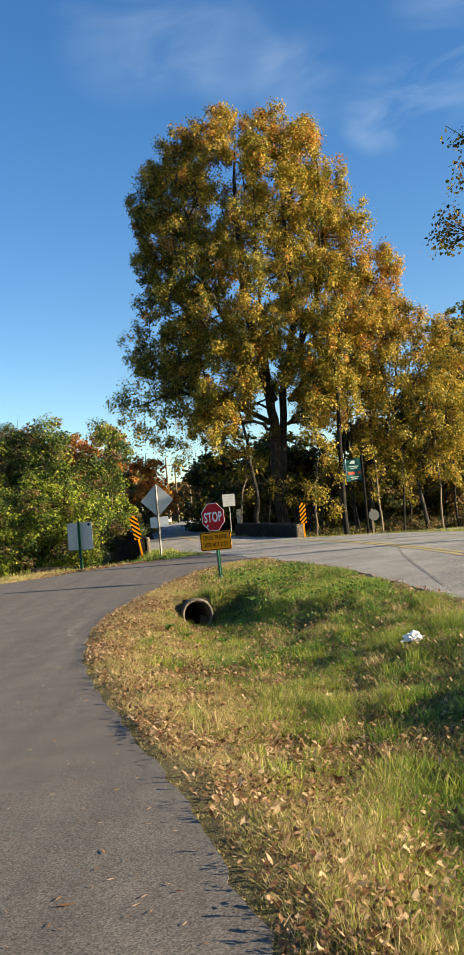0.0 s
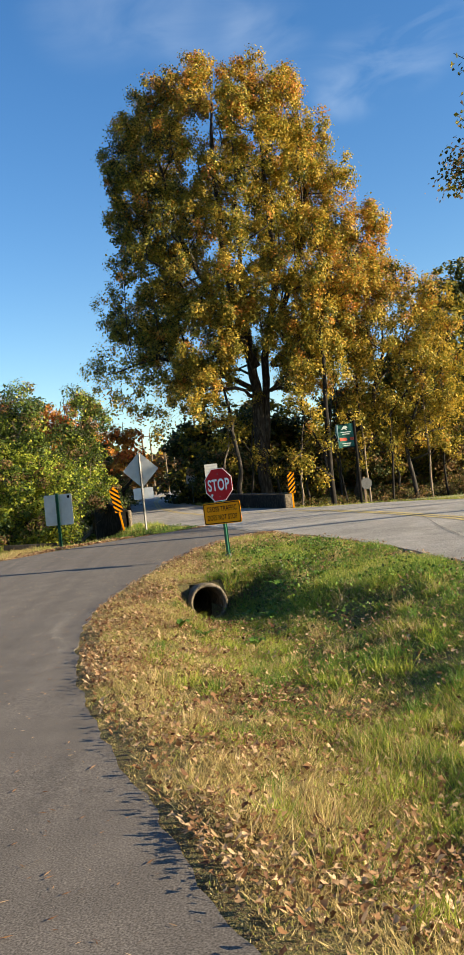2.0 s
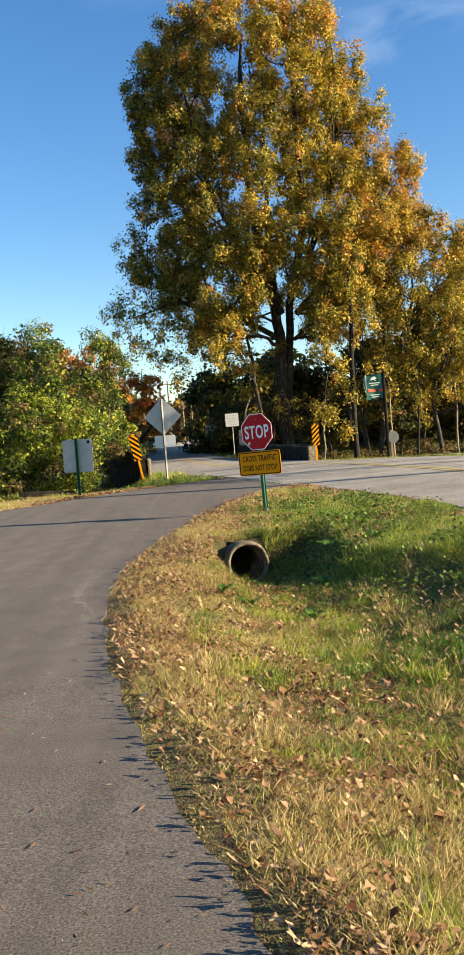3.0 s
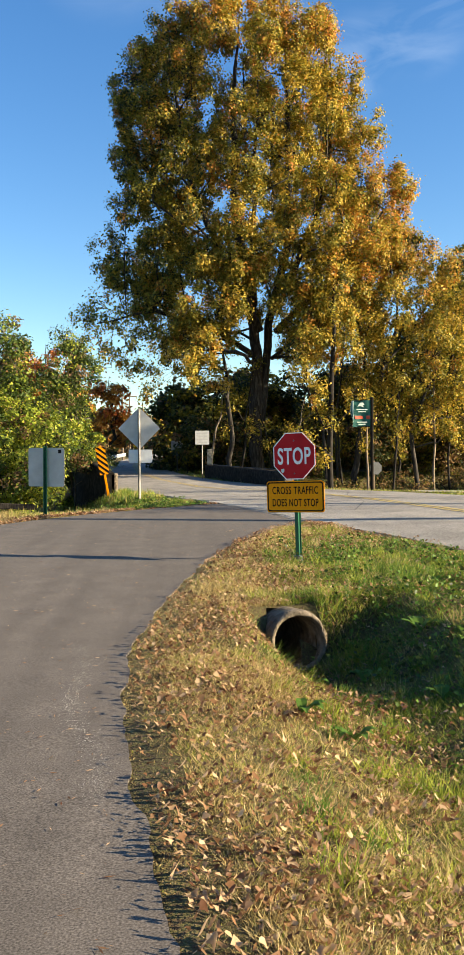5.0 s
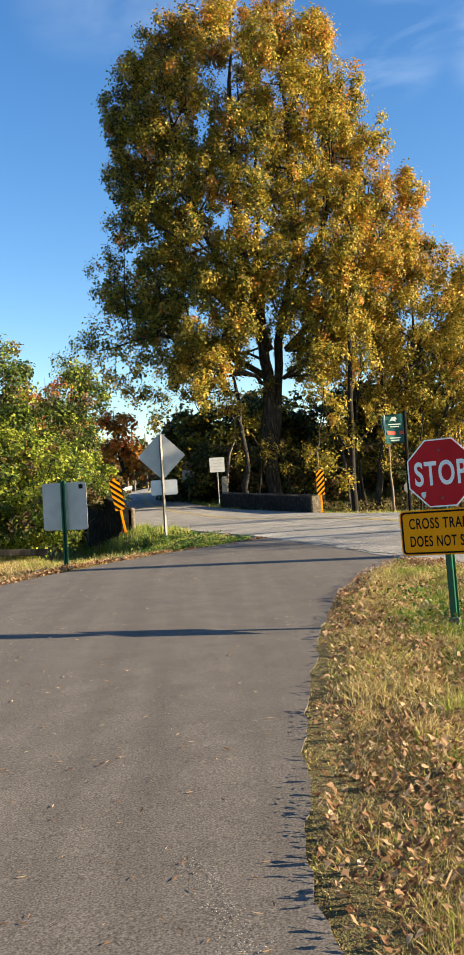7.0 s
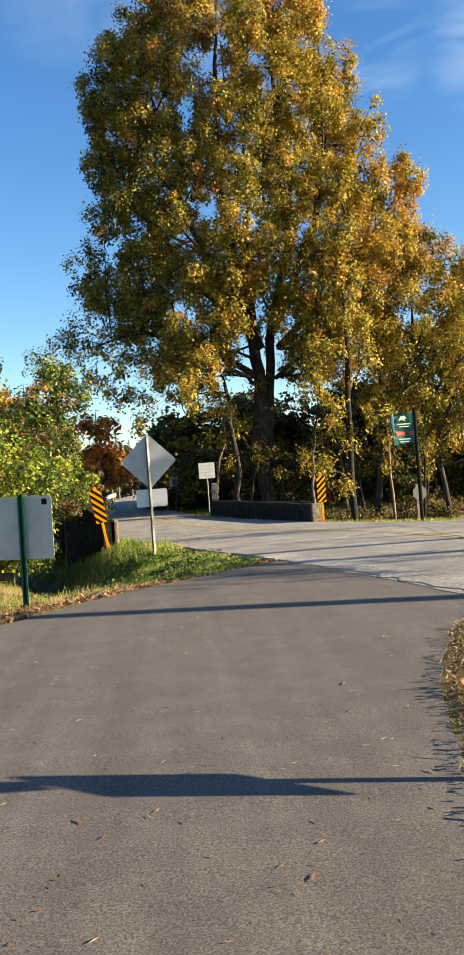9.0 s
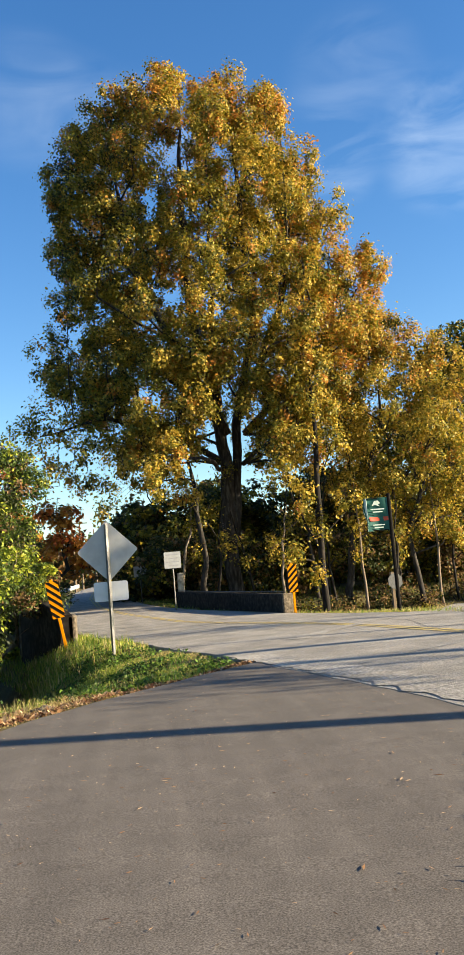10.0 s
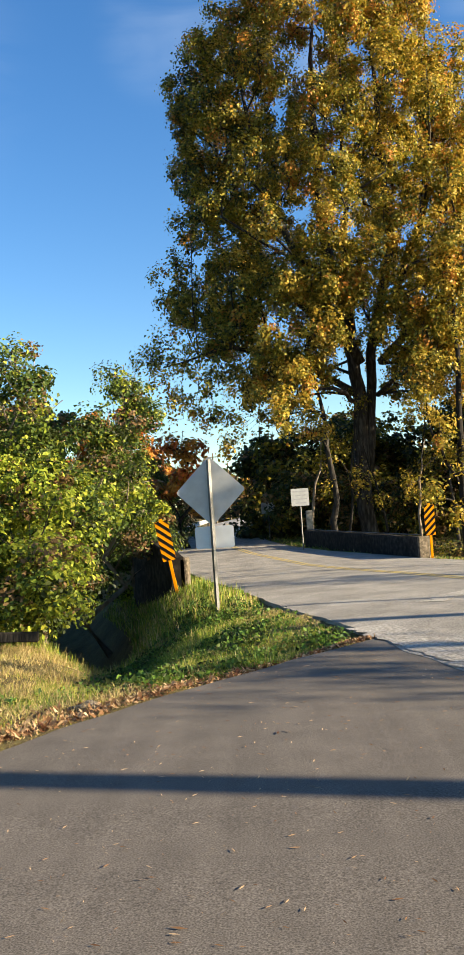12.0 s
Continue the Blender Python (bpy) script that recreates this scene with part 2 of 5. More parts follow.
DITCH = [(-8, 0.15), (5, 0.17), (8, 0.2), (10, 0.2), (11.4, 0.21), (12.6, 0.3), (13.6, 0.33), (15, 0.15), (17, 0.06), (19, 0)]
PIPE_AT, PIPE_WAY = (-0.73, 12.85), (-0.22, 0.975)


def along(table, y):
    t = np.array(table)
    return np.interp(y, t[:, 0], t[:, 1])


def smooth(e0, e1, v):
    t = np.clip((v - e0) / (e1 - e0), 0, 1)
    return t * t * (3 - 2 * t)


def wave(x, y, s):
    return (np.sin(x * 1.7 * s + y * 0.9 * s) + np.sin(x * -1.1 * s + y * 2.3 * s + 1.3) + np.sin(x * 2.9 * s - y * 1.9 * s + 4.1)) / 3


def patch(x, y, size, seed=0):
    """Smooth value noise from 0 to 1, in lumps of that size."""
    x, y = np.asarray(x, float) / size + 17.3 * seed, np.asarray(y, float) / size - 9.1 * seed
    i, j = np.floor(x), np.floor(y)
    u, v = x - i, y - j
    u, v = u * u * (3 - 2 * u), v * v * (3 - 2 * v)

    def knot(a, b):
        q = np.sin(a * 127.1 + b * 311.7 + seed * 74.7) * 43758.5453
        return q - np.floor(q)

    return (knot(i, j) * (1 - u) + knot(i + 1, j) * u) * (1 - v) + (knot(i, j + 1) * (1 - u) + knot(i + 1, j + 1) * u) * v


def height(x, y):
    """The ground's height; under the pavements it dips a little."""
    x, y = np.asarray(x, float), np.asarray(y, float)
    tr, tl, rl, rr = (along(t, y) for t in (TRAIL_R, TRAIL_L, ROAD_L, ROAD_R))
    tz, rz = along(TRAIL_Z, y), along(ROAD_Z, y)
    far = smooth(6, 40, np.maximum(np.abs(x - (rl + rr) / 2) - 6, 0))
    # between trail and road: the ditch
    span = np.maximum(rl - tr, 0.05)
    t = np.clip((x - tr) / span, 0, 1)
    between = tz + (rz - tz) * smooth(0.35, 1, t) - along(DITCH, y) * smooth(0.02 + 0.08 * smooth(9, 11, y), 0.37, t) * smooth(0.95 - 0.36 * smooth(10, 11.8, y), 0.41, t)
    head = (x - PIPE_AT[0]) * PIPE_WAY[0] + (y - PIPE_AT[1]) * PIPE_WAY[1]
    floor = tz + (rz - tz) * smooth(0.35, 1, t)
    side = (x - PIPE_AT[0]) * PIPE_WAY[1] - (y - PIPE_AT[1]) * PIPE_WAY[0]
    between = between - 0.17 * np.exp(-(side / 0.33) ** 2) * smooth(-1.3, -0.35, head) * smooth(0.12, 0.04, head)
    fill = np.maximum(smooth(0.08, 0.34, head), smooth(-0.22, -0.5, side) * smooth(-1.6, -0.2, head))
    floor = floor - 0.03 * np.exp(-(side / 0.3) ** 2) * smooth(1.2, 0.3, head)
    between = between + (floor - between) * fill
    # left of the trail, and left of the road past the junction
    left = np.where(y < 24.4, tz, rz)
    edge = np.where(y < 24.4, tl, rl)
    d = np.maximum(edge - x, 0)
    left = left - 0.03 - 0.035 * np.minimum(d, 4) - 0.1 * np.minimum(d, 2.2) * smooth(22.5, 24.5, y) * smooth(40, 34, y)
    g = x - along(GULLY, y)
    depth = np.interp(y, [21.8, 23.5, 26, 28, 30, 33, 36, 60], [0, 0.16, 0.36, 0.5, 0.8, 1.6, 2.0, 1.2])
    wide = np.interp(y, [22, 25, 30, 36, 60], [0.45, 0.85, 0.95, 1.2, 3])
    left = left - depth * np.exp(-(g / wide) ** 2)
    right = rz - 0.04 - 0.05 * np.clip(x - rr, 0, 3) - 1.3 * smooth(40, 44, y) * smooth(62, 52, y) * smooth(0.6, 4, x - rr)
    z = np.where(x > rr, right, np.where(x < edge, left, rz))
    mid = (y < 19.3) & (x > tr) & (x < rl)
    z = np.where(mid, between, z)
    z = np.where((x >= tl) & (x <= tr) & (y < 19.3), tz, z)
    lip = (y < 19.3) & (x > tr - 0.3) & (x <= tr) & (x >= tl)
    bare = ((x >= tl) & (x <= tr) & (y < 24.4)) | ((x >= rl) & (x <= rr)) | ((y >= 19.3) & (y < 24.4) & (x >= tl) & (x <= rl))
    rough = 0.012 * wave(x, y, 2.1) + 0.025 * wave(x, y, 0.6) + 0.05 * (patch(x, y, 0.55) - 0.5) + 0.025 * (patch(x, y, 0.24, 1) - 0.5)
    rough = rough * np.where(mid, smooth(0.0, 0.3, x - tr), 1.0)
    return np.where(lip, z - 0.014, np.where(bare, z - 0.06, z + rough + far * 2.0 * smooth(0, 60, y)))


def paved(x, y, m=0.0):
    tr, tl, rl, rr = (along(t, y) for t in (TRAIL_R, TRAIL_L, ROAD_L, ROAD_R))
    return ((x >= tl - m) & (x <= tr + m) & (y < 19.3)) | ((x >= rl - m) & (x <= rr + m)) | ((y >= 19.3) & (y < 24.4) & (x >= tl - m) & (x <= rl + m))


def h(x, y):
    return float(height(x, y))


# ---- building helpers ----
def link_mesh(name, verts, faces, mats, parent=None, label="", idx=None):
    """verts (n, 3), faces (m, k) as arrays: a mesh object, quickly."""
    me = bpy.data.meshes.new(name)
    verts, faces = np.asarray(verts, np.float32), np.asarray(faces, np.int32)
    me.vertices.add(len(verts))
    me.vertices.foreach_set("co", verts.ravel())
    k = faces.shape[1]
    me.loops.add(faces.size)
    me.loops.foreach_set("vertex_index", faces.ravel())
    me.polygons.add(len(faces))
    me.polygons.foreach_set("loop_start", np.arange(0, faces.size, k, dtype=np.int32))
    me.polygons.foreach_set("loop_total", np.full(len(faces), k, np.int32))
    for m in mats if isinstance(mats, (list, tuple)) else [mats]:
        me.materials.append(m)
    if idx is not None:
        me.polygons.foreach_set("material_index", np.asarray(idx, np.int32))
    me.update(calc_edges=True)
    me.validate()
    ob = new(name, me)
    ob.parent = parent
    if label:
        tagged(ob, label)
    return ob


def part(name, bm, mat, parent=None, label="", smooth_shade=False):
    me = bpy.data.meshes.new(name)
    bmesh.ops.recalc_face_normals(bm, faces=bm.faces)
    bm.to_mesh(me)
    bm.free()
    me.materials.append(mat)
    if smooth_shade:
        for p in me.polygons:
            p.use_smooth = True
    ob = new(name, me)
    ob.parent = parent
    if label:
        tagged(ob, label)
    return ob


def base(name, m, label, category, group=""):
    ob = new(name)
    ob.empty_display_size = 0.1
    ob.matrix_world = m
    return tagged(ob, label, category, group)


def box(bm, c, s, bevel=0.0, m=None):
    g = bmesh.ops.create_cube(bm, size=1.0)
    bmesh.ops.transform(bm, matrix=(m or Matrix()) @ Matrix.Translation(c) @ Matrix.Diagonal((*s, 1)), verts=g["verts"])
    if bevel:
        ed = list({e for v in g["verts"] for e in v.link_edges})
        bmesh.ops.bevel(bm, geom=ed, offset=bevel, segments=2, affect="EDGES", profile=0.5)
    return bm


def tube(bm, pts, radii, sides=8, cap=True):
    """A tapered tube along points."""
    rings = []
    pts = [Vector(p) for p in pts]
    for i, p in enumerate(pts):
        d = (pts[min(i + 1, len(pts) - 1)] - pts[max(i - 1, 0)]).normalized()
        a = d.orthogonal().normalized() if abs(d.z) < 0.9 else d.cross(Vector((0, 1, 0))).normalized()
        b = d.cross(a)
        rings.append([bm.verts.new(p + (a * math.cos(k * math.tau / sides) + b * math.sin(k * math.tau / sides)) * radii[i]) for k in range(sides)])
    for r, q in zip(rings, rings[1:]):
        for k in range(sides):
            bm.faces.new((r[k], r[(k + 1) % sides], q[(k + 1) % sides], q[k]))
    if cap:
        bm.faces.new(rings[-1])
        bm.faces.new(rings[0][::-1])
    return bm


def plate(bm, outline, thick, m=None):
    """A flat plate in local x, z; its front faces local -y."""
    f = [bm.verts.new((x, -thick / 2, z)) for x, z in outline]
    r = [bm.verts.new((x, thick / 2, z)) for x, z in outline]
    bm.faces.new(f)
    bm.faces.new(r[::-1])
    for i in range(len(f)):
        j = (i + 1) % len(f)
        bm.faces.new((f[i], r[i], r[j], f[j]))
    if m:
        bmesh.ops.transform(bm, matrix=m, verts=f + r)
    return bm


def ring(bm, outer, inner, y0, y1):
    """A flat border between two outlines, with thickness."""
    n = len(outer)
    v = [[bm.verts.new((x, y, z)) for x, z in o] for y in (y0, y1) for o in (outer, inner)]
    for i in range(n):
        j = (i + 1) % n
        bm.faces.new((v[0][i], v[0][j], v[1][j], v[1][i]))
        bm.faces.new((v[2][i], v[3][i], v[3][j], v[2][j]))
        bm.faces.new((v[0][i], v[2][i], v[2][j], v[0][j]))
        bm.faces.new((v[1][i], v[1][j], v[3][j], v[3][i]))
    return bm


def rounded(w, hgt, r, cx=0.0, cz=0.0, seg=5):
    pts = []
    for sx, sz, a0 in ((1, 1, 0), (-1, 1, 90), (-1, -1, 180), (1, -1, 270)):
        for k in range(seg + 1):
            a = radians(a0 + 90 * k / seg)
            pts.append((cx + sx * (w / 2 - r) + r * math.cos(a), cz + sz * (hgt / 2 - r) + r * math.sin(a)))
    return pts


def letters(text, size, mat, parent, x, y, z, width=None, bold=0.0, tall=None, name="lettering", label=""):
    """Raised lettering in local x, z, facing -y, centred on x, z."""
    cu = bpy.data.curves.new("text", "FONT")
    cu.body, cu.size, cu.extrude, cu.offset = text, size, 0.0015, bold
    cu.align_x, cu.align_y, cu.space_character = "CENTER", "CENTER", 1.12
    tmp = new("text_tmp", cu)
    me = bpy.data.meshes.new_from_object(tmp.evaluated_get(bpy.context.evaluated_depsgraph_get()))
    bpy.data.objects.remove(tmp)
    xs = [v.co.x for v in me.vertices]
    k = width / (max(xs) - min(xs)) if width else 1
    mid = (max(xs) + min(xs)) / 2
    zs = [v.co.y for v in me.vertices]
    kz, midz = (tall / (max(zs) - min(zs)) if tall else 1), (max(zs) + min(zs)) / 2
    for v in me.vertices:
        v.co = Vector(((v.co.x - mid) * k + x, y - v.co.z, (v.co.y - midz) * kz + z))
    me.materials.clear()
    me.materials.append(mat)
    ob = new(name, me)
    ob.parent = parent
    if label:
        tagged(ob, label)
    return ob


RNG = np.random.default_rng(7)


def leaf_quads(centres, size, rng, up=0.3, spread=0.4, facing=None):
    """A bent four-cornered leaf at each centre, turned at random about the way it faces."""
    n = len(centres)
    c = rng.normal(size=(n, 3)) * (1.0 if facing is None else 0.6)
    c[:, 2] += up
    if facing is not None:
        c += facing
    c /= np.linalg.norm(c, axis=1)[:, None]
    a = rng.normal(size=(n, 3))
    a -= c * (a * c).sum(1)[:, None]
    a /= np.linalg.norm(a, axis=1)[:, None]
    b = np.cross(c, a)
    s = size * rng.uniform(1 - spread, 1 + spread, n)[:, None]
    v = np.stack([centres - a * s * 0.5, centres + b * s * 0.36 - a * s * 0.05 + c * s * 0.12, centres + a * s * 0.55, centres - b * s * 0.36 - a * s * 0.05 + c * s * 0.12], 1)
    f = np.arange(4 * n).reshape(n, 4)
    return v.reshape(-1, 3), np.concatenate([f[:, [0, 1, 2]], f[:, [0, 2, 3]]])


def foliage(name, centres, size, mats, choice, rng, parent=None, label="", facing=None):
    v, f = leaf_quads(centres, size, rng, facing=facing)
    return link_mesh(name, v, f, mats, parent, label, np.concatenate([choice, choice]))


def blades(name, x, y, hgt, wid, mats, choice, rng, label, category):
    n = len(x)
    z = height(x, y) - 0.01
    p = np.stack([x, y, z], 1)
    a = rng.uniform(0, math.tau, n)
    side = np.stack([np.cos(a), np.sin(a), 0 * a], 1) * (wid / 2)[:, None]
    lean = rng.normal(0, 0.75, (n, 2)) * np.minimum(hgt, 0.07)[:, None]
    tip = p + np.stack([lean[:, 0], lean[:, 1], hgt], 1)
    v = np.stack([p - side, p + side, tip], 1).reshape(-1, 3)
    ob = link_mesh(name, v, np.arange(3 * n).reshape(n, 3), mats, None, "", choice)
    return tagged(ob, label, category, kind="stuff")


def clumps(lobes, per, rng, bunch=0.55, full=3.2):
    """Leaf places and the ways they face: flattened bunches of leaves set towards the skin of ellipsoid lobes (x, y, z, rx, ry, rz)."""
    out, face, which, ends, num = [], [], [], [], 0
    for i, (x, y, z, rx, ry, rz) in enumerate(lobes):
        size = (rx * ry * rz) ** (1 / 3)
        k = max(5, int(full * (size / bunch) ** 1.75))
        d = rng.normal(size=(k, 3))
        d /= np.linalg.norm(d, axis=1)[:, None]
        c = d * (rng.uniform(0.1, 1, k) ** 0.5)[:, None] * np.array([rx, ry, rz]) + np.array([x, y, z])
        for q, w in zip(c, d):
            m = int(per * bunch ** 2 * rng.uniform(0.5, 1.5))
            e = rng.normal(size=(m, 3))
            e /= np.linalg.norm(e, axis=1)[:, None]
            r = bunch * rng.uniform(0.55, 1.35) * np.array([1.15, 1.15, 0.75])
            out.append(q + e * (rng.uniform(0, 1, m) ** 0.4)[:, None] * r)
            face.append(e * 0.8 + w * 0.35 + np.array([0, 0, 0.35]))
            which.append(np.full((m, 2), (i, num)))
            num += 1
        ends += [tuple(q) for q in c[:: max(1, k // 7)]]
    return np.concatenate(out), np.concatenate(face), np.concatenate(which), ends, num


def limbs(bm, foot, top, r0, targets, rng, sides=7, wob=0.25, twigs=4):
    """A trunk from foot to top, and a bent limb with twigs to each target."""
    foot, top = Vector(foot), Vector(top)
    hgt = top.z - foot.z
    pts = [foot.lerp(top, k / 8) + Vector((rng.normal() * wob, rng.normal() * wob, 0)) * min(1, k) * (k < 8) for k in range(9)]
    pts[0] = foot - Vector((0, 0, 0.25))
    tube(bm, pts, [r0 * (1.25 if k == 0 else 1.0 - 0.93 * k / 8) for k in range(9)], sides + 3)
    for t in targets:
        t = Vector(t)
        at = min(0.88, max(0.26, (t.z - foot.z) / hgt - 0.12 - 0.5 * math.hypot(t.x - foot.x, t.y - foot.y) / hgt))
        j = at * 8
        s = pts[int(j)].lerp(pts[min(8, int(j) + 1)], j - int(j))
        r = r0 * (1 - 0.93 * at) * (0.32 + 0.25 * at) * (1.0 if t.z > s.z + 1 else 0.5)
        mid = s.lerp(t, 0.5) + Vector((rng.normal() * wob, rng.normal() * wob, -0.06 * (t - s).length + 0.3 * wob))
        tube(bm, [s, s.lerp(mid, 0.5) + Vector((0, 0, 0.05)), mid, mid.lerp(t, 0.6) + Vector((0, 0, 0.1)), t], [r, r * 0.8, r * 0.6, r * 0.4, r * 0.12], sides - 1)
        for _ in range(twigs):
            q = mid.lerp(t, rng.uniform(0, 0.9))
            reach = min(0.3 * (t - s).length, 0.9)
            e = q + Vector(np.clip(rng.normal(size=3), -1.5, 1.5)) * reach + Vector((0, 0, 0.3 * reach))
            tube(bm, [q, q.lerp(e, 0.5) + Vector(rng.normal(size=3)) * 0.1, e], [r * 0.3, r * 0.2, 0.01], 4)
    return bm

# ---- ground and pavements ----
def grid_axis(stops):
    out = []
    for (a, b, n) in stops:
        out += list(np.linspace(a, b, n, endpoint=False))
    return np.array(out + [stops[-1][1]])


gx = grid_axis([(-1500, -60, 8), (-60, -12, 16), (-12, -6.5, 22), (-6.5, 3, 80), (3, 9, 24), (9, 60, 18), (60, 1500, 8)])
gy = grid_axis([(-1500, -40, 6), (-40, 0, 12), (0, 26, 174), (26, 46, 60), (46, 130, 34), (130, 1500, 12)])
GX, GY = np.meshgrid(gx, gy, indexing="ij")
gv = np.stack([GX, GY, height(GX, GY)], -1).reshape(-1, 3)
ni, nj = len(gx), len(gy)
ii, jj = np.meshgrid(np.arange(ni - 1), np.arange(nj - 1), indexing="ij")
k0 = (ii * nj + jj).ravel()
cx, cy = (gx[ii] + gx[ii + 1]).ravel() / 2 - PIPE_AT[0], (gy[jj] + gy[jj + 1]).ravel() / 2 - PIPE_AT[1]
p_head, p_side = cx * PIPE_WAY[0] + cy * PIPE_WAY[1], cx * PIPE_WAY[1] - cy * PIPE_WAY[0]
k0 = k0[~((np.abs(p_side) < 0.18) & (p_head > 0.06) & (p_head < 0.36))]
ground = link_mesh("ground", gv, np.stack([k0, k0 + nj, k0 + nj + 1, k0 + 1], 1), M_SOIL)
tagged(ground, "dry autumn soil and thatch of the verges and ditches", "ground", kind="structure")


def strip(name, left, right, zt, ys, across, mat, lift, crown=0.0, ragged=0.0, skirt=0.12):
    """A pavement between two edges given by y, with a skirt at its sides."""
    rng = np.random.default_rng(3)
    rows = []
    for y in ys:
        a, b, z = along(left, y), along(right, y), along(zt, y) + lift
        a, b = a + wave(y * 3.1, 1.0, 1.0) * ragged + rng.normal() * ragged * 0.12, b + (wave(y * 2.7, 2.0, 1.3) + 0.6 * wave(y * 9.0, 0.0, 1.0)) * ragged + rng.normal() * ragged * 0.12
        u = np.linspace(0, 1, across)
        rows.append([(a, y, z - skirt)] + [(a + (b - a) * t, y, z + crown * (1 - (2 * t - 1) ** 2)) for t in u] + [(b, y, z - skirt)])
    v = np.array(rows)
    n, m = v.shape[:2]
    i, j = np.meshgrid(np.arange(n - 1), np.arange(m - 1), indexing="ij")
    k = (i * m + j).ravel()
    ob = link_mesh(name, v.reshape(-1, 3), np.stack([k, k + 1, k + m + 1, k + m], 1), mat)
    ob.data.shade_flat()
    return ob


ty = np.arange(-8, 24.41, 0.06)
TRAIL_EDGE = TRAIL_R[:-1] + [(19.3, 0.35), (21.8, -0.1), (23.6, -0.5), (24.4, -0.6)]
tagged(strip("pavement", TRAIL_L, TRAIL_EDGE, TRAIL_Z, ty, 9, M_TRAIL, 0.0, 0.0, 0.022), "smooth dark grey new asphalt footpath with crumbled edges", "path", kind="structure")
ry = np.concatenate([np.arange(-60, 4, 2), np.arange(4, 60, 0.12), np.arange(60, 200, 2)])
tagged(strip("road", ROAD_L, ROAD_R, ROAD_Z, ry, 9, M_ROAD, 0.004, 0.05, 0.03, 0.08), "pale worn asphalt road with cracks and faded lines", "road", kind="structure")


def road_z(x, y):
    l, r = along(ROAD_L, y), along(ROAD_R, y)
    return along(ROAD_Z, y) + 0.004 + 0.05 * (1 - (2 * np.clip((x - l) / (r - l), 0, 1) - 1) ** 2)


def road_band(name, pts, width, mat, lift=0.004, rough=0.0, label="", seed=1):
    """A thin band lying on the road along points."""
    rng = np.random.default_rng(seed)
    p = np.array(pts, float)
    s = np.concatenate([[0], np.cumsum(np.linalg.norm(np.diff(p, axis=0), axis=1))])
    t = np.linspace(0, s[-1], max(3, int(s[-1] / 0.12)))
    x, y = np.interp(t, s, p[:, 0]), np.interp(t, s, p[:, 1])
    dx, dy = np.gradient(x), np.gradient(y)
    d = np.hypot(dx, dy)
    nx, ny = -dy / d, dx / d
    wl_, wr_ = (width / 2 * (1 + rough * rng.normal(size=(2, len(t)))))
    L, R = (x + nx * wl_, y + ny * wl_), (x - nx * wr_, y - ny * wr_)
    v = np.concatenate([np.stack([L[0], L[1], road_z(*L) + lift], 1), np.stack([R[0], R[1], road_z(*R) + lift], 1)])
    n = len(t)
    k = np.arange(n - 1)
    return tagged(link_mesh(name, v, np.stack([k, k + n, k + n + 1, k + 1], 1), mat), label, "road marking", kind="structure")


CENTRE = [(3.7, 12), (3.5, 15), (2.95, 20), (2.45, 24), (1.75, 30), (0.8, 34.5), (-0.2, 39), (-1.5, 45), (-2.8, 51), (-4.1, 58), (-5.0, 68), (-5.5, 90)]
for off in (-0.09, 0.09):
    road_band("trim", [(x + off, y) for x, y in CENTRE], 0.1, M_PAINTLINE, 0.005, 0.25, "faded double yellow centre line on the road", 4)
road_band("trim", [(0.45, 19.7), (0.02, 21.8), (-0.42, 23.6), (-0.8, 25.2)], 0.5, M_PATCH, 0.006, 0.14, "pale gravelly seam between path and road", 5)
road_band("trim", [(0.2, 27.2), (1.5, 29.2), (3.2, 31.6)], 0.3, M_PATCH, 0.006, 0.3, "pale patched seam across the road", 6)
road_band("trim", [(1.3, 21.0), (2.0, 23.6), (2.3, 27), (2.9, 30.0)], 0.02, M_CRACK, 0.007, 0.5, "dark irregular crack in the road", 7)
road_band("trim", [(0.1, 22.8), (1.3, 23.6), (2.2, 24.1), (4, 24.2)], 0.018, M_CRACK, 0.007, 0.5, "dark irregular crack in the road", 8)
road_band("trim", [(2.3, 11), (2.55, 14), (2.75, 16), (3.1, 18.5)], 0.014, M_CRACK, 0.007, 0.5, "dark irregular crack in the road", 9)


def side_path():
    pts = np.array([(4.9, 32.5), (6.2, 35.0), (7.8, 38.0), (9.8, 41.5), (12.5, 45.0), (18, 49), (40, 60)])
    s = np.linspace(0, 6, 60)
    x, y = np.interp(s, range(7), pts[:, 0]), np.interp(s, range(7), pts[:, 1])
    nx, ny = np.gradient(y), -np.gradient(x)
    d = np.hypot(nx, ny)
    cols = [(x + nx / d * o, y + ny / d * o) for o in (-1.4, -0.5, 0.5, 1.4)]
    z = height(x, y) + 0.07
    v = np.stack([np.stack([q[0], q[1], np.maximum(z, height(*q) + 0.03)], 1) for q in cols], 1).reshape(-1, 3)
    i, j = np.meshgrid(np.arange(59), np.arange(3), indexing="ij")
    k = (i * 4 + j).ravel()
    tagged(link_mesh("pavement", v, np.stack([k, k + 4, k + 5, k + 1], 1), M_ROAD), "grey asphalt footpath going on beyond the road", "path", kind="structure")


side_path()


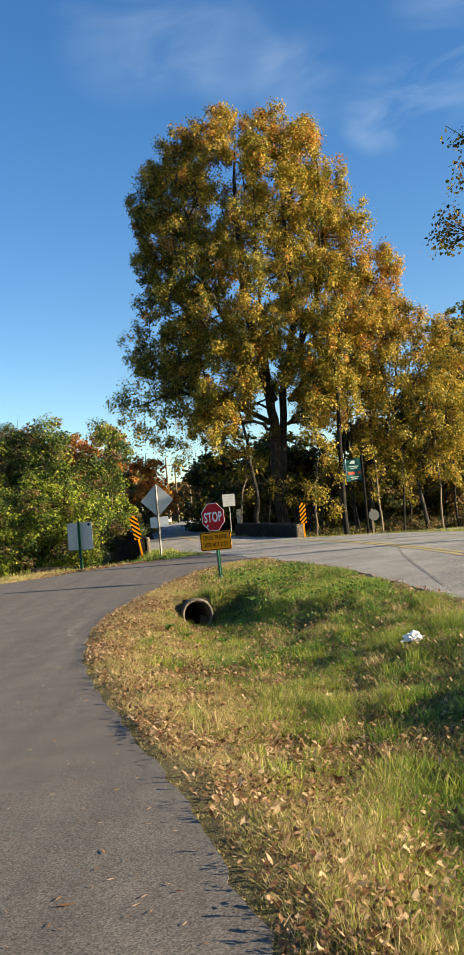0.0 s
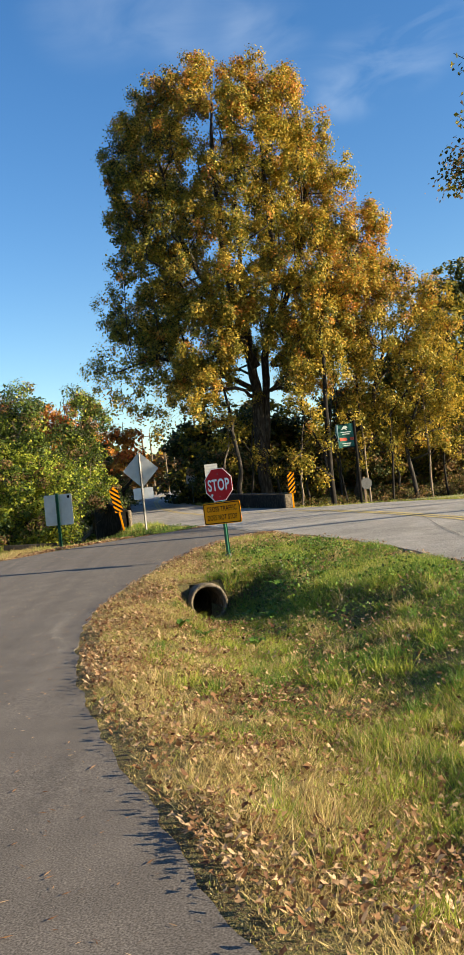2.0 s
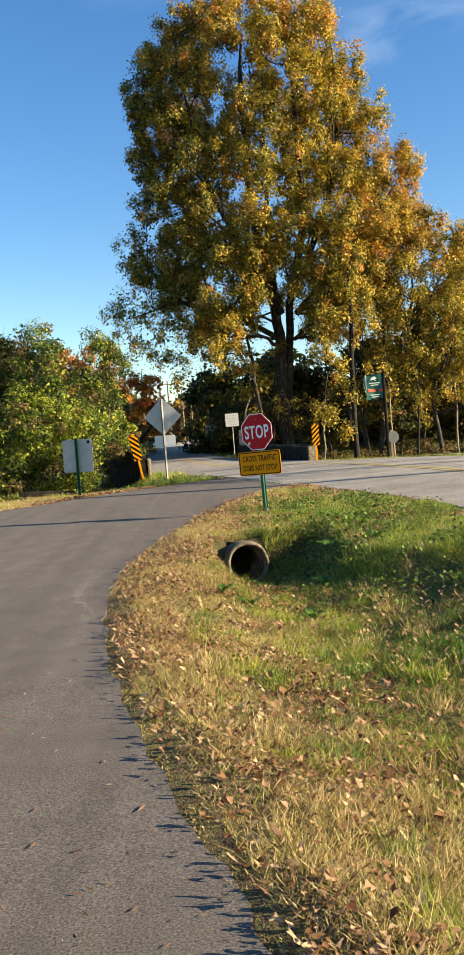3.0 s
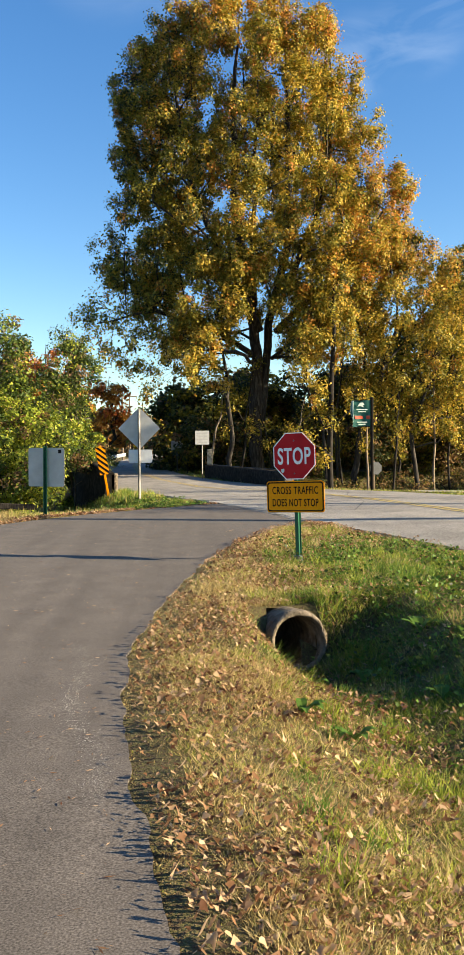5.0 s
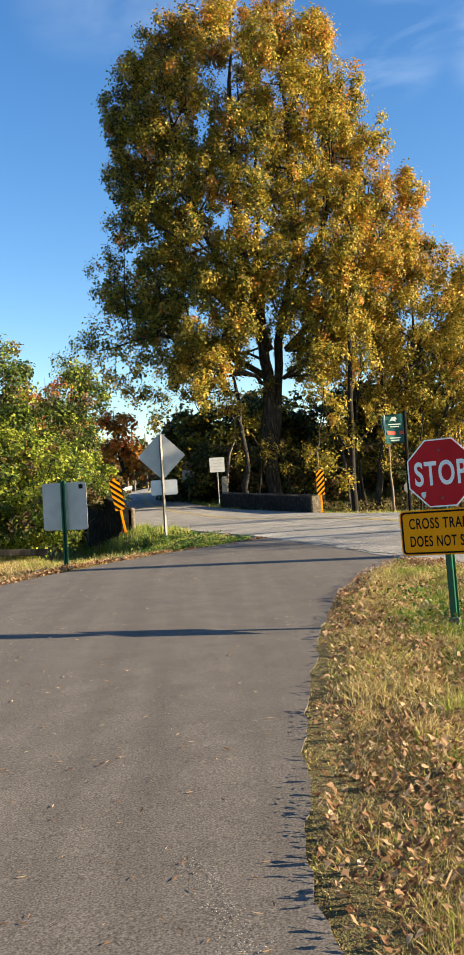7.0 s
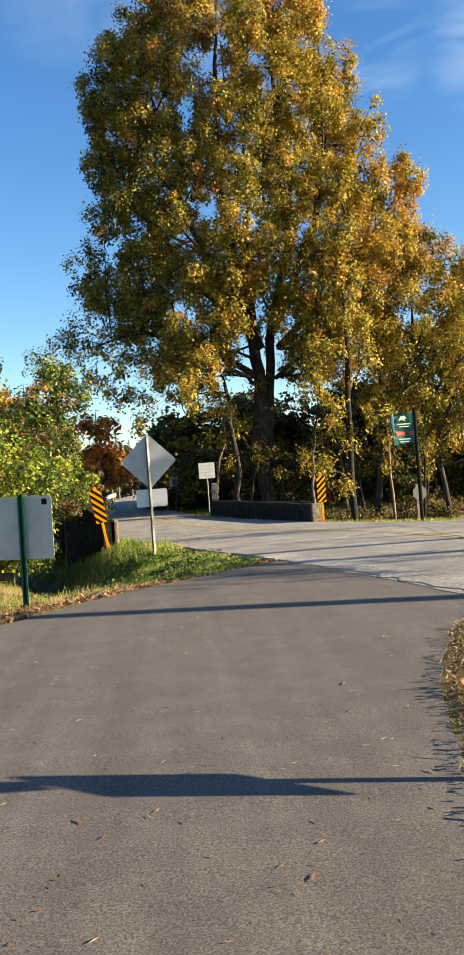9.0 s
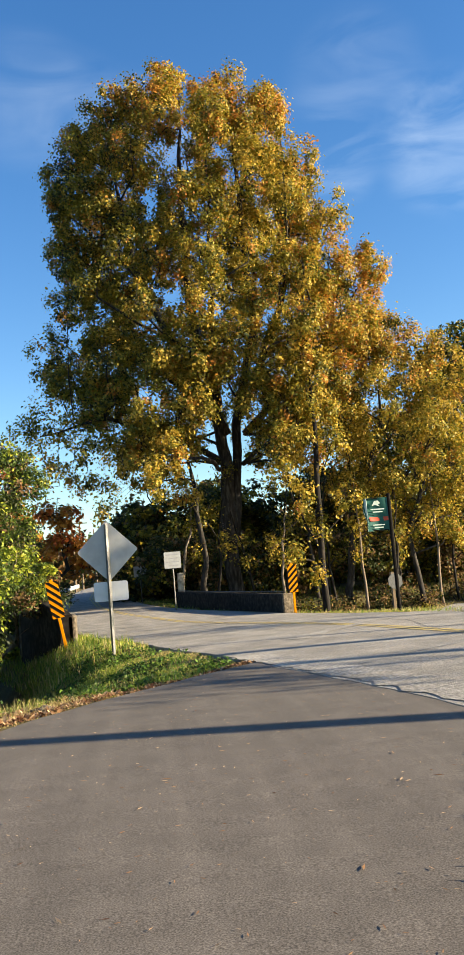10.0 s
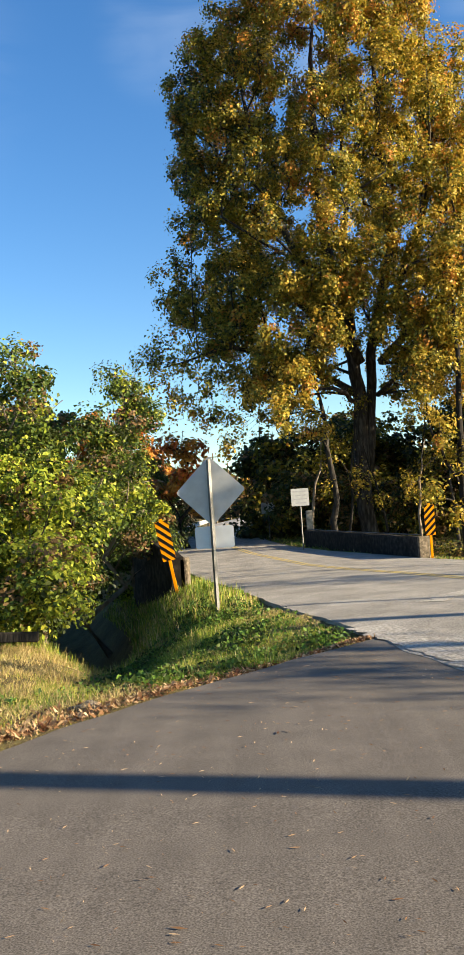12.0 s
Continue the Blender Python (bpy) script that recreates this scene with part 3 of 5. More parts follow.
# ---- signs by the path ----
def octagon(w):
    r = w / 2 / math.cos(math.pi / 8)
    return [(r * math.cos(math.pi / 8 + k * math.pi / 4), r * math.sin(math.pi / 8 + k * math.pi / 4)) for k in range(8)]


def shifted(pts, cx, cz):
    return [(x + cx, z + cz) for x, z in pts]


def u_post(bm, z0, z1, w=0.06, d=0.03):
    """A rolled U-channel post with flanges."""
    for cx, cy, sx, sy in ((0, 0, w * 0.55, 0.004), (-w * 0.28, d / 2, 0.004, d), (w * 0.28, d / 2, 0.004, d), (-w * 0.4, d, w * 0.25, 0.004), (w * 0.4, d, w * 0.25, 0.004)):
        box(bm, (cx, cy, (z0 + z1) / 2), (sx, sy, z1 - z0))
    return bm


def bolts(parent, places, y, mat=None):
    for x, z in places:
        bm = bmesh.new()
        tube(bm, [(x, y, z), (x, y - 0.006, z)], [0.009, 0.007], 6)
        part("bolt", bm, mat or M_GALV, parent)


def stop_sign():
    s = base("stop_sign", pose(-0.42, 15.12, h(-0.42, 15.12) - 0.01, 0, -1.5, -35), "red stop sign over yellow plaque on green post in grass", "road sign")
    part("post", u_post(bmesh.new(), -0.25, 1.22), M_GREENPOST, s, "green steel channel post")
    bm = bmesh.new()
    box(bm, (0, 0.012, 0.03), (0.075, 0.05, 0.1), 0.004)
    part("sleeve", bm, M_GALV, s, "grey metal ground sleeve")
    cz = 1.05
    p = part("stop_plate", plate(bmesh.new(), shifted(octagon(0.457), 0, cz), 0.004, Matrix.Translation((0, -0.012, 0))), M_RED, s, "red octagonal plate with a scuff")
    part("border", ring(bmesh.new(), shifted(octagon(0.455), 0, cz), shifted(octagon(0.437), 0, cz), -0.0165, -0.0142), M_WHITE, p, "white edge")
    letters("STOP", 0.2, M_WHITE, p, 0, -0.0155, cz, 0.36, 0.004, 0.165, label="white lettering")
    bm = bmesh.new()
    plate(bm, [(-0.145, cz - 0.125), (-0.11, cz - 0.12), (-0.113, cz - 0.15), (-0.128, cz - 0.168), (-0.143, cz - 0.15)], 0.002, Matrix.Translation((0, -0.0155, 0)))
    part("sticker", bm, M_PALE, p, "small pale worn sticker")
    pz = 0.655
    q = part("plaque", plate(bmesh.new(), rounded(0.63, 0.305, 0.03, 0, pz), 0.004, Matrix.Translation((0, -0.014, 0))), M_YELLOW, s, "yellow rectangular plaque")
    part("border", ring(bmesh.new(), rounded(0.612, 0.287, 0.027, 0, pz), rounded(0.588, 0.263, 0.02, 0, pz), -0.0182, -0.0162), M_BLACK, q, "black edge line")
    letters("CROSS TRAFFIC", 0.095, M_BLACK, q, 0, -0.017, pz + 0.062, 0.5, 0.0012, 0.074, label="black lettering")
    letters("DOES NOT STOP", 0.095, M_BLACK, q, 0, -0.017, pz - 0.058, 0.5, 0.0012, 0.074, label="black lettering")
    bolts(p, [(0, cz + 0.15), (0, cz - 0.17)], -0.014)
    return s


stop_sign()


def back_sign():
    s = base("path_sign", pose(-3.81, 21.28, h(-3.81, 21.28), 0, 0.5, -20), "blank grey aluminium back of a path sign on a green post", "road sign")
    bm = bmesh.new()
    u_post(bm, -0.25, 1.18, 0.065, -0.03)
    part("post", bm, M_GREENPOST, s, "green steel channel post")
    p = part("sign_plate", plate(bmesh.new(), rounded(0.66, 0.64, 0.035, 0.0, 0.83), 0.004, Matrix.Translation((0, 0.012, 0))), M_ALU, s, "bare aluminium back with rounded corners")
    bm = bmesh.new()
    plate(bm, rounded(0.06, 0.06, 0.006, 0.25, 1.09), 0.002, Matrix.Translation((0, 0.0085, 0)))
    part("sticker", bm, M_BLACK, p, "small dark square sticker")
    bolts(p, [(0, 1.09), (0, 0.57)], -0.004)
    return s


back_sign()


def diamond_sign():
    x, y = -2.66, 29.09
    s = base("warning_sign", pose(x, y, 0.15, 0, 0, -5), "bare metal back of diamond warning sign on steel post", "road sign")
    bm = bmesh.new()
    tube(bm, [(0, -0.02, -0.6), (0, -0.02, 2.35)], [0.034, 0.034], 4, True)
    part("post", bm, M_GALV, s, "square galvanised perforated post")
    for k in range(44):
        bm = bmesh.new()
        tube(bm, [(0, -0.0485, 0.1 + 0.05 * k), (0, -0.0415, 0.1 + 0.05 * k)], [0.007, 0.007], 6)
        part("post_hole", bm, M_BLACK, s)
    e = 0.539
    pts = []
    for a in (0, 90, 180, 270):
        for k in range(4):
            t = radians(a - 45 + 30 * k)
            c = (e - 0.055) * math.cos(radians(a)), (e - 0.055) * math.sin(radians(a))
            pts.append((c[0] + 0.04 * math.cos(t), c[1] + 0.04 * math.sin(t)))
    part("sign_plate", plate(bmesh.new(), shifted(pts, 0, 1.87), 0.004, Matrix.Translation((0, 0.02, 0))), M_ALU, s, "bare aluminium diamond back")
    part("speed_plate", plate(bmesh.new(), rounded(0.6, 0.34, 0.04, 0.02, 1.16), 0.004, Matrix.Translation((0, 0.02, 0))), M_ALUSUNLIT, s, "bare aluminium rectangular plate back")
    return s


diamond_sign()


def hazard_marker(x, y, z, lean, yaw, down):
    """A striped object marker; down: 1 slopes down to its right, -1 to its left."""
    s = base("object_marker", pose(x, y, z, 0, lean, yaw), "yellow and black striped hazard marker on yellow post", "road sign", "bridge markers")
    bm = bmesh.new()
    box(bm, (0, 0.015, 0.75), (0.07, 0.03, 1.9), 0.004)
    part("post", bm, M_YELLOW, s, "yellow painted post")
    w, hh, cz = 0.305, 0.914, 1.2
    p = part("sign_plate", plate(bmesh.new(), rounded(w, hh, 0.02, 0, cz), 0.005, Matrix.Translation((0, -0.006, 0))), M_YELLOW, s)
    for k in range(-1, 7):
        z0 = cz - hh / 2 + k * 0.2
        q = [(-w / 2, z0 + (w if down > 0 else 0)), (w / 2, z0 + (0 if down > 0 else w)), (w / 2, z0 + 0.1 + (0 if down > 0 else w)), (-w / 2, z0 + 0.1 + (w if down > 0 else 0))]
        lo, hi = cz - hh / 2 + 0.004, cz + hh / 2 - 0.004
        out = []
        for i in range(4):
            (x0, a), (x1, b) = q[i], q[(i + 1) % 4]
            out.append((x0, a))
            for lim in (lo, hi):
                if (a - lim) * (b - lim) < 0:
                    t = (lim - a) / (b - a)
                    out.append((x0 + (x1 - x0) * t, lim))
        out = [(a, b) for a, b in out if lo - 1e-6 <= b <= hi + 1e-6]
        if len(out) > 2:
            cx, cy = sum(a for a, _ in out) / len(out), sum(b for _, b in out) / len(out)
            out.sort(key=lambda v: math.atan2(v[1] - cy, v[0] - cx))
            part("stripe", plate(bmesh.new(), out, 0.002, Matrix.Translation((0, -0.0105, 0))), M_BLACK, p, "black slanted stripe")
    return s


hazard_marker(2.96, 42.3, h(2.96, 42.3) - 0.02, 0, 0, -1)
hazard_marker(-4.0, 35.45, 0.0, -9.5, 0, 1)


# ---- the bridge ----
def parapet(name, a, b, hgt, low, thick, mat, label):
    s = base(name, Matrix(), label, "bridge wall")
    a, b = Vector(a), Vector(b)
    d = (b - a).normalized()
    nrm = Vector((-d.y, d.x, 0))
    bm = bmesh.new()
    n = 14
    rows = []
    for k in range(n + 1):
        p = a.lerp(b, k / n)
        t = thick / 2
        top = hgt + 0.012 * math.sin(k * 2.3)
        rows.append([bm.verts.new(p + nrm * o + Vector((0, 0, z))) for o, z in ((-t, low), (-t, top - 0.04), (-t + 0.04, top), (t - 0.04, top), (t, top - 0.04), (t, low))])
    for r, q in zip(rows, rows[1:]):
        for i in range(5):
            bm.faces.new((r[i], q[i], q[i + 1], r[i + 1]))
    bm.faces.new(rows[0])
    bm.faces.new(rows[-1][::-1])
    part("wall", bm, mat, s)
    bm = bmesh.new()
    m = Matrix.Translation(a) @ Matrix.Rotation(math.atan2(d.y, d.x), 4, "Z")
    box(bm, (-0.06, 0, hgt / 2 - 0.15), (0.14, thick + 0.06, hgt + 0.34), 0.03, m)
    part("end_post", bm, M_PIPE, s, "pale weathered concrete end block")
    return s, nrm


rp, rn = parapet("bridge_parapet", (2.75, 42.6, 0.0), (-0.25, 54.5, 0.22), 0.66, -1.2, 0.3, M_DARKCONC, "low near-black concrete parapet of the road bridge")
bm = bmesh.new()
tube(bm, [(2.75, 42.6, 0.72), (1.3, 48.5, 0.8), (-0.25, 54.5, 0.92)], [0.018] * 3, 6)
part("handrail", bm, M_GALV, rp, "thin pale steel rail along the top")
parapet("bridge_parapet", (-5.3, 38.6, 0.0), (-7.1, 50, 0.2), 0.75, -1.4, 0.35, M_DARKCONC, "near-black concrete parapet of the road bridge")


def wing_wall():
    s = base("wing_wall", Matrix(), "curved dark concrete wing wall where the creek meets the bridge", "bridge wall")
    bm = bmesh.new()
    rows = []
    for k in range(11):
        t = k / 10
        x, y = -3.98 - 1.3 * t, 35.75 + 2.7 * t
        top = 0.78 + 0.42 * math.sin(t * 2.0)
        rows.append([bm.verts.new(v) for v in ((x - 0.16, y, -1.9), (x - 0.16, y, top - 0.03), (x - 0.12, y, top), (x + 0.14, y, top), (x + 0.16, y, -1.9))])
    for r, q in zip(rows, rows[1:]):
        for i in range(4):
            bm.faces.new((r[i], q[i], q[i + 1], r[i + 1]))
    bm.faces.new(rows[0])
    bm.faces.new(rows[-1][::-1])
    # the wing wall's shade is painted in with the near-black concrete
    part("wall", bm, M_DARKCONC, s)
    bm = bmesh.new()
    box(bm, (-3.86, 36.0, 0.22), (0.22, 0.5, 1.1), 0.05)
    part("end_post", bm, M_PIPE, s, "rust stained concrete end block")


wing_wall()


# ---- culvert pipe ----
def culvert():
    o = Vector((-0.705, 12.87, -0.065))
    s = base("culvert_pipe", Matrix.Translation(o), "short rough concrete culvert pipe in the grassy ditch bank", "pipe")
    ax = Vector((-0.22, 0.975, -0.08)).normalized()
    a = Vector((0.975, 0.22, 0)).normalized()
    b = a.cross(ax).normalized()
    if b.z < 0:
        b = -b
    bm = bmesh.new()
    n = 28
    rng = np.random.default_rng(5)
    prof = [(0.0, 0.185), (-0.005, 0.197), (0.0, 0.214), (0.05, 0.228), (0.4, 0.226), (2.4, 0.225)]
    inner = [(0.5, 0.18), (2.4, 0.175)]
    rows = []
    for d, r in inner[::-1] + prof:
        rows.append([bm.verts.new(ax * (d + 0.008 * rng.normal() * (d < 0.1)) + (a * math.cos(k * math.tau / n) + b * math.sin(k * math.tau / n)) * r * (1 + 0.008 * rng.normal())) for k in range(n)])
    for r, q in zip(rows, rows[1:]):
        for k in range(n):
            bm.faces.new((r[k], r[(k + 1) % n], q[(k + 1) % n], q[k]))
    bm.faces.new(rows[0])
    part("pipe", bm, M_PIPE, s, "rough tan concrete with a worn rim", True)


culvert()


# ---- far signs, banner, poles ----
def far_sign(x, y, w, hgt, top, label, lines, plate_mat=M_DULL, diamond=False):
    s = base("road_sign", pose(x, y, h(x, y)), label, "road sign")
    bm = bmesh.new()
    tube(bm, [(0, 0.02, -0.2), (0, 0.02, top)], [0.03, 0.03], 4)
    part("post", bm, M_GALV, s, "grey steel post")
    cz = top - hgt / 2
    out = [(0, cz - hgt / 2), (w / 2, cz), (0, cz + hgt / 2), (-w / 2, cz)] if diamond else rounded(w, hgt, 0.03, 0, cz)
    p = part("sign_plate", plate(bmesh.new(), out, 0.006, Matrix.Translation((0, -0.012, 0))), plate_mat, s)
    for k in range(lines):
        z = cz + hgt / 2 - hgt * (k + 0.8) / (lines + 0.6)
        bm = bmesh.new()
        box(bm, (0.03 * (k % 2), -0.016, z), (w * (0.8 - 0.2 * (k % 2)), 0.002, hgt * 0.3 / (lines + 0.6)))
        part("text_line", bm, M_INK, p, "dark line of small print")
    return s


far_sign(-0.6, 51, 0.71, 0.7, 2.55, "white road sign with lines of dark print on a thin post", 4)
far_sign(-1.95, 60, 0.7, 0.56, 1.98, "small white rectangular road sign on a thin post", 2)
ys = far_sign(-2.52, 67, 0.7, 0.7, 1.8, "small yellow diamond warning sign beside the road", 0, M_YELLOW, True)
part("advisory_plate", plate(bmesh.new(), rounded(0.5, 0.4, 0.05, 0, 0.95), 0.006, Matrix.Translation((0, -0.012, 0))), M_YELLOW, ys)


def marker_post():
    x, y = -0.1, 55.2
    s = base("stone_post", pose(x, y, h(x, y) - 0.1), "short pale concrete post at the far end of the parapet", "post")
    bm = bmesh.new()
    box(bm, (0, 0, 0.8), (0.3, 0.3, 1.9), 0.03)
    part("post", bm, M_CONC, s)


marker_post()


def banner():
    x, y = 5.5, 39.0
    s = base("trail_banner", pose(x, y, h(x, y)), "dark green trail banner on a tall black post", "banner")
    bm = bmesh.new()
    tube(bm, [(0, 0, -0.2), (0, 0, 3.48)], [0.06, 0.06], 10)
    tube(bm, [(0, 0, 3.48), (0, 0, 3.52)], [0.07, 0.02], 10)
    part("post", bm, M_BLACK, s, "black steel post")
    for z in (3.38, 2.42):
        bm = bmesh.new()
        tube(bm, [(0, 0, z), (-0.74, 0, z)], [0.015, 0.012], 6)
        part("arm", bm, M_BLACK, s, "black horizontal arm")

    def sheet(name, z0, z1, x0, x1, y_off, mat, parent, label):
        bm = bmesh.new()
        cols = []
        for i in range(13):
            t = i / 12
            row = []
            for k in range(9):
                z = z1 + (z0 - z1) * k / 8
                edge = 0.05 * math.sin((z - 2.3) * 6.0) * (1 - t)
                row.append((x0 + (x1 - x0) * t + edge, y_off + 0.03 * math.sin(t * 5 + z * 2), z))
            cols.append([bm.verts.new(p) for p in row])
        for c, d in zip(cols, cols[1:]):
            for k in range(8):
                bm.faces.new((c[k], d[k], d[k + 1], c[k + 1]))
        ob = part(name, bm, mat, parent, label)
        md = ob.modifiers.new("thick", "SOLIDIFY")
        md.thickness = 0.004
        return ob

    f = sheet("banner_sheet", 2.4, 3.4, -0.76, -0.06, 0.0, M_BANNER, s, "green printed cloth with a wavy edge")
    sheet("stripe", 2.7, 2.82, -0.66, -0.07, -0.008, M_BANNERRED, f, "red printed band")
    sheet("side_print", 2.42, 3.38, -0.77, -0.7, -0.008, M_PALE, f, "pale wavy edge stripe")
    bm = bmesh.new()
    plate(bm, [(-0.55, 3.16), (-0.46, 3.3), (-0.34, 3.31), (-0.28, 3.22), (-0.36, 3.2), (-0.3, 3.13), (-0.44, 3.18)], 0.003, Matrix.Translation((0, -0.04, 0)))
    part("emblem", bm, M_PALE, f, "pale emblem shape")
    for z, w in ((3.05, 0.42), (2.97, 0.3), (2.58, 0.36), (2.5, 0.28)):
        bm = bmesh.new()
        box(bm, (-0.38, -0.04, z), (w, 0.003, 0.035))
        part("text_line", bm, M_PALE, f, "pale line of print")


banner()


def round_sign():
    x, y = 6.1, 41.5
    s = base("path_sign", pose(x, y, h(x, y), 0, 0, 10), "dull grey back of an octagonal path sign on a wooden post", "road sign")
    bm = bmesh.new()
    box(bm, (0, 0, 0.7), (0.1, 0.1, 1.8), 0.008)
    part("post", bm, M_WOOD, s, "brown wooden post")
    part("sign_plate", plate(bmesh.new(), shifted(octagon(0.5), 0.08, 1.3), 0.005, Matrix.Translation((0, -0.06, 0))), M_GALV, s, "dull grey octagonal back")


round_sign()


def utility_pole(x, y, hgt, r=0.15, arms=True):
    s = base("utility_pole", pose(x, y, h(x, y)), "tall brown wooden utility pole", "utility pole", "roadside poles")
    bm = bmesh.new()
    tube(bm, [(0, 0, -0.3), (0, 0, hgt * 0.5), (0, 0, hgt)], [r, r * 0.88, r * 0.7], 12)
    part("pole", bm, M_WOOD, s)
    if arms:
        bm = bmesh.new()
        box(bm, (0, -0.14, hgt - 0.5), (2.0, 0.1, 0.12), 0.01)
        part("crossarm", bm, M_WOOD, s)
    return s


utility_pole(9.6, 17.15, 9.0, 0.16, False)
for x, y, hh in ((-8.6, 108, 8.4), (-9.0, 128, 9.2), (-8.2, 150, 8.8), (-7.8, 175, 9)):
    utility_pole(x, y, hh, 0.13, hh > 9)


def guard_rail():
    s = base("guard_rail", Matrix(), "pale steel guard rail beside the far road", "guard rail")
    pts = [(-7.0, 50.5), (-6.9, 58), (-7.1, 66), (-7.2, 76), (-7.1, 90)]
    bm = bmesh.new()
    rows = []
    for x, y in pts:
        z = h(x, y) + 0.55
        rows.append([bm.verts.new((x + o, y, z + d)) for o, d in ((0.0, -0.16), (0.06, -0.08), (0.0, 0.0), (0.06, 0.08), (0, 0.16), (-0.03, 0.16), (-0.03, -0.16))])
    for r, q in zip(rows, rows[1:]):
        for i in range(7):
            bm.faces.new((r[i], q[i], q[(i + 1) % 7], r[(i + 1) % 7]))
    part("rail", bm, M_ALU, s)
    for x, y in pts:
        bm = bmesh.new()
        box(bm, (x - 0.1, y, h(x, y) + 0.25), (0.12, 0.15, 1.0), 0.01)
        part("post", bm, M_WOOD, s)


guard_rail()


# ---- trees ----
def tree(name, foot, top, r0, lobes, per, leaf_size, mats, mix, label, seed, category="tree", bark=M_BARK, twigs=4, bunch=0.55, full=3.2, stems=()):
    """lobes: (x, y, z, rx, ry, rz, kind); mix[kind]: the shares of the leaf materials."""
    rng = np.random.default_rng(seed)
    s = base(name, Matrix.Translation(foot), label, category)
    o = Vector(foot)
    local = [(a - o.x, b - o.y, c - o.z, d, e, f) for a, b, c, d, e, f, _ in lobes]
    c, face, which, ends, num = clumps(local, per, rng, bunch, full)
    bm = bmesh.new()
    limbs(bm, (0, 0, 0), Vector(top) - o, r0, [q[:3] for q in local], rng, twigs=twigs)
    hubs = [Vector(q[:3]) for q in local]
    for e in ends:
        e = Vector(e)
        near = min(hubs, key=lambda q: (q - e).length_squared)
        way = e - near
        tube(bm, [near, near + way * 0.5 + Vector((0, 0, -0.08 * way.length)), e], [0.05 * r0 + 0.012, 0.035 * r0 + 0.01, 0.008], 4)
    for dx, dy, lean, hh, r in stems:
        limbs(bm, (dx, dy, 0), (dx + lean, dy, hh), r, [], rng, sides=5)
    part("trunk", bm, bark, s, "dark bark trunk with spreading limbs", True)
    share = np.array([np.cumsum(mix[q[6]]) for q in lobes])
    bunch_u = rng.uniform(size=num)
    u = np.where(rng.uniform(size=len(c)) < 0.7, bunch_u[which[:, 1]], rng.uniform(size=len(c)))
    choice = (u[:, None] > share[which[:, 0]]).sum(1).clip(0, len(mats) - 1)
    foliage("crown", c, leaf_size, mats, choice, rng, s, "", face)
    return s


def lobe(x, z, r, kind, y, k=1.0):
    return (x, y, z, r * k, r * 1.15, r, kind)


def crown_plumes(profile, y0, deep, count, gap, r0, r1, rng, stretch=1.45):
    """Upright plumes of leaf (centre, radius, height) that fill a crown given by (z, left, right), each apart from the rest."""
    t = np.array(sorted(profile))
    half_most = ((t[:, 2] - t[:, 1]) / 2).max()
    made = []
    for _ in range(count * 60):
        z, a, rho, r = rng.uniform(t[0, 0], t[-1, 0]), rng.uniform(0, math.tau), math.sqrt(rng.uniform(0.3, 1.0)), rng.uniform(r0, r1)
        xl, xr = np.interp(z, t[:, 0], t[:, 1]), np.interp(z, t[:, 0], t[:, 2])
        half = (xr - xl) / 2
        if rng.uniform() > half / half_most + 0.1:
            continue
        q = np.array([(xl + xr) / 2 + max(0.2, half - 0.45 * r) * rho * math.cos(a), y0 + max(0.2, half * deep - 0.6 * r) * rho * math.sin(a), z - stretch * r])
        if all(np.linalg.norm((q - w[0]) * (1, 1, 0.75)) > gap * (r + w[1]) / 2 for w in made):
            made.append((q, r, r * stretch * rng.uniform(0.8, 1.25)))
        if len(made) >= count:
            break
    return made


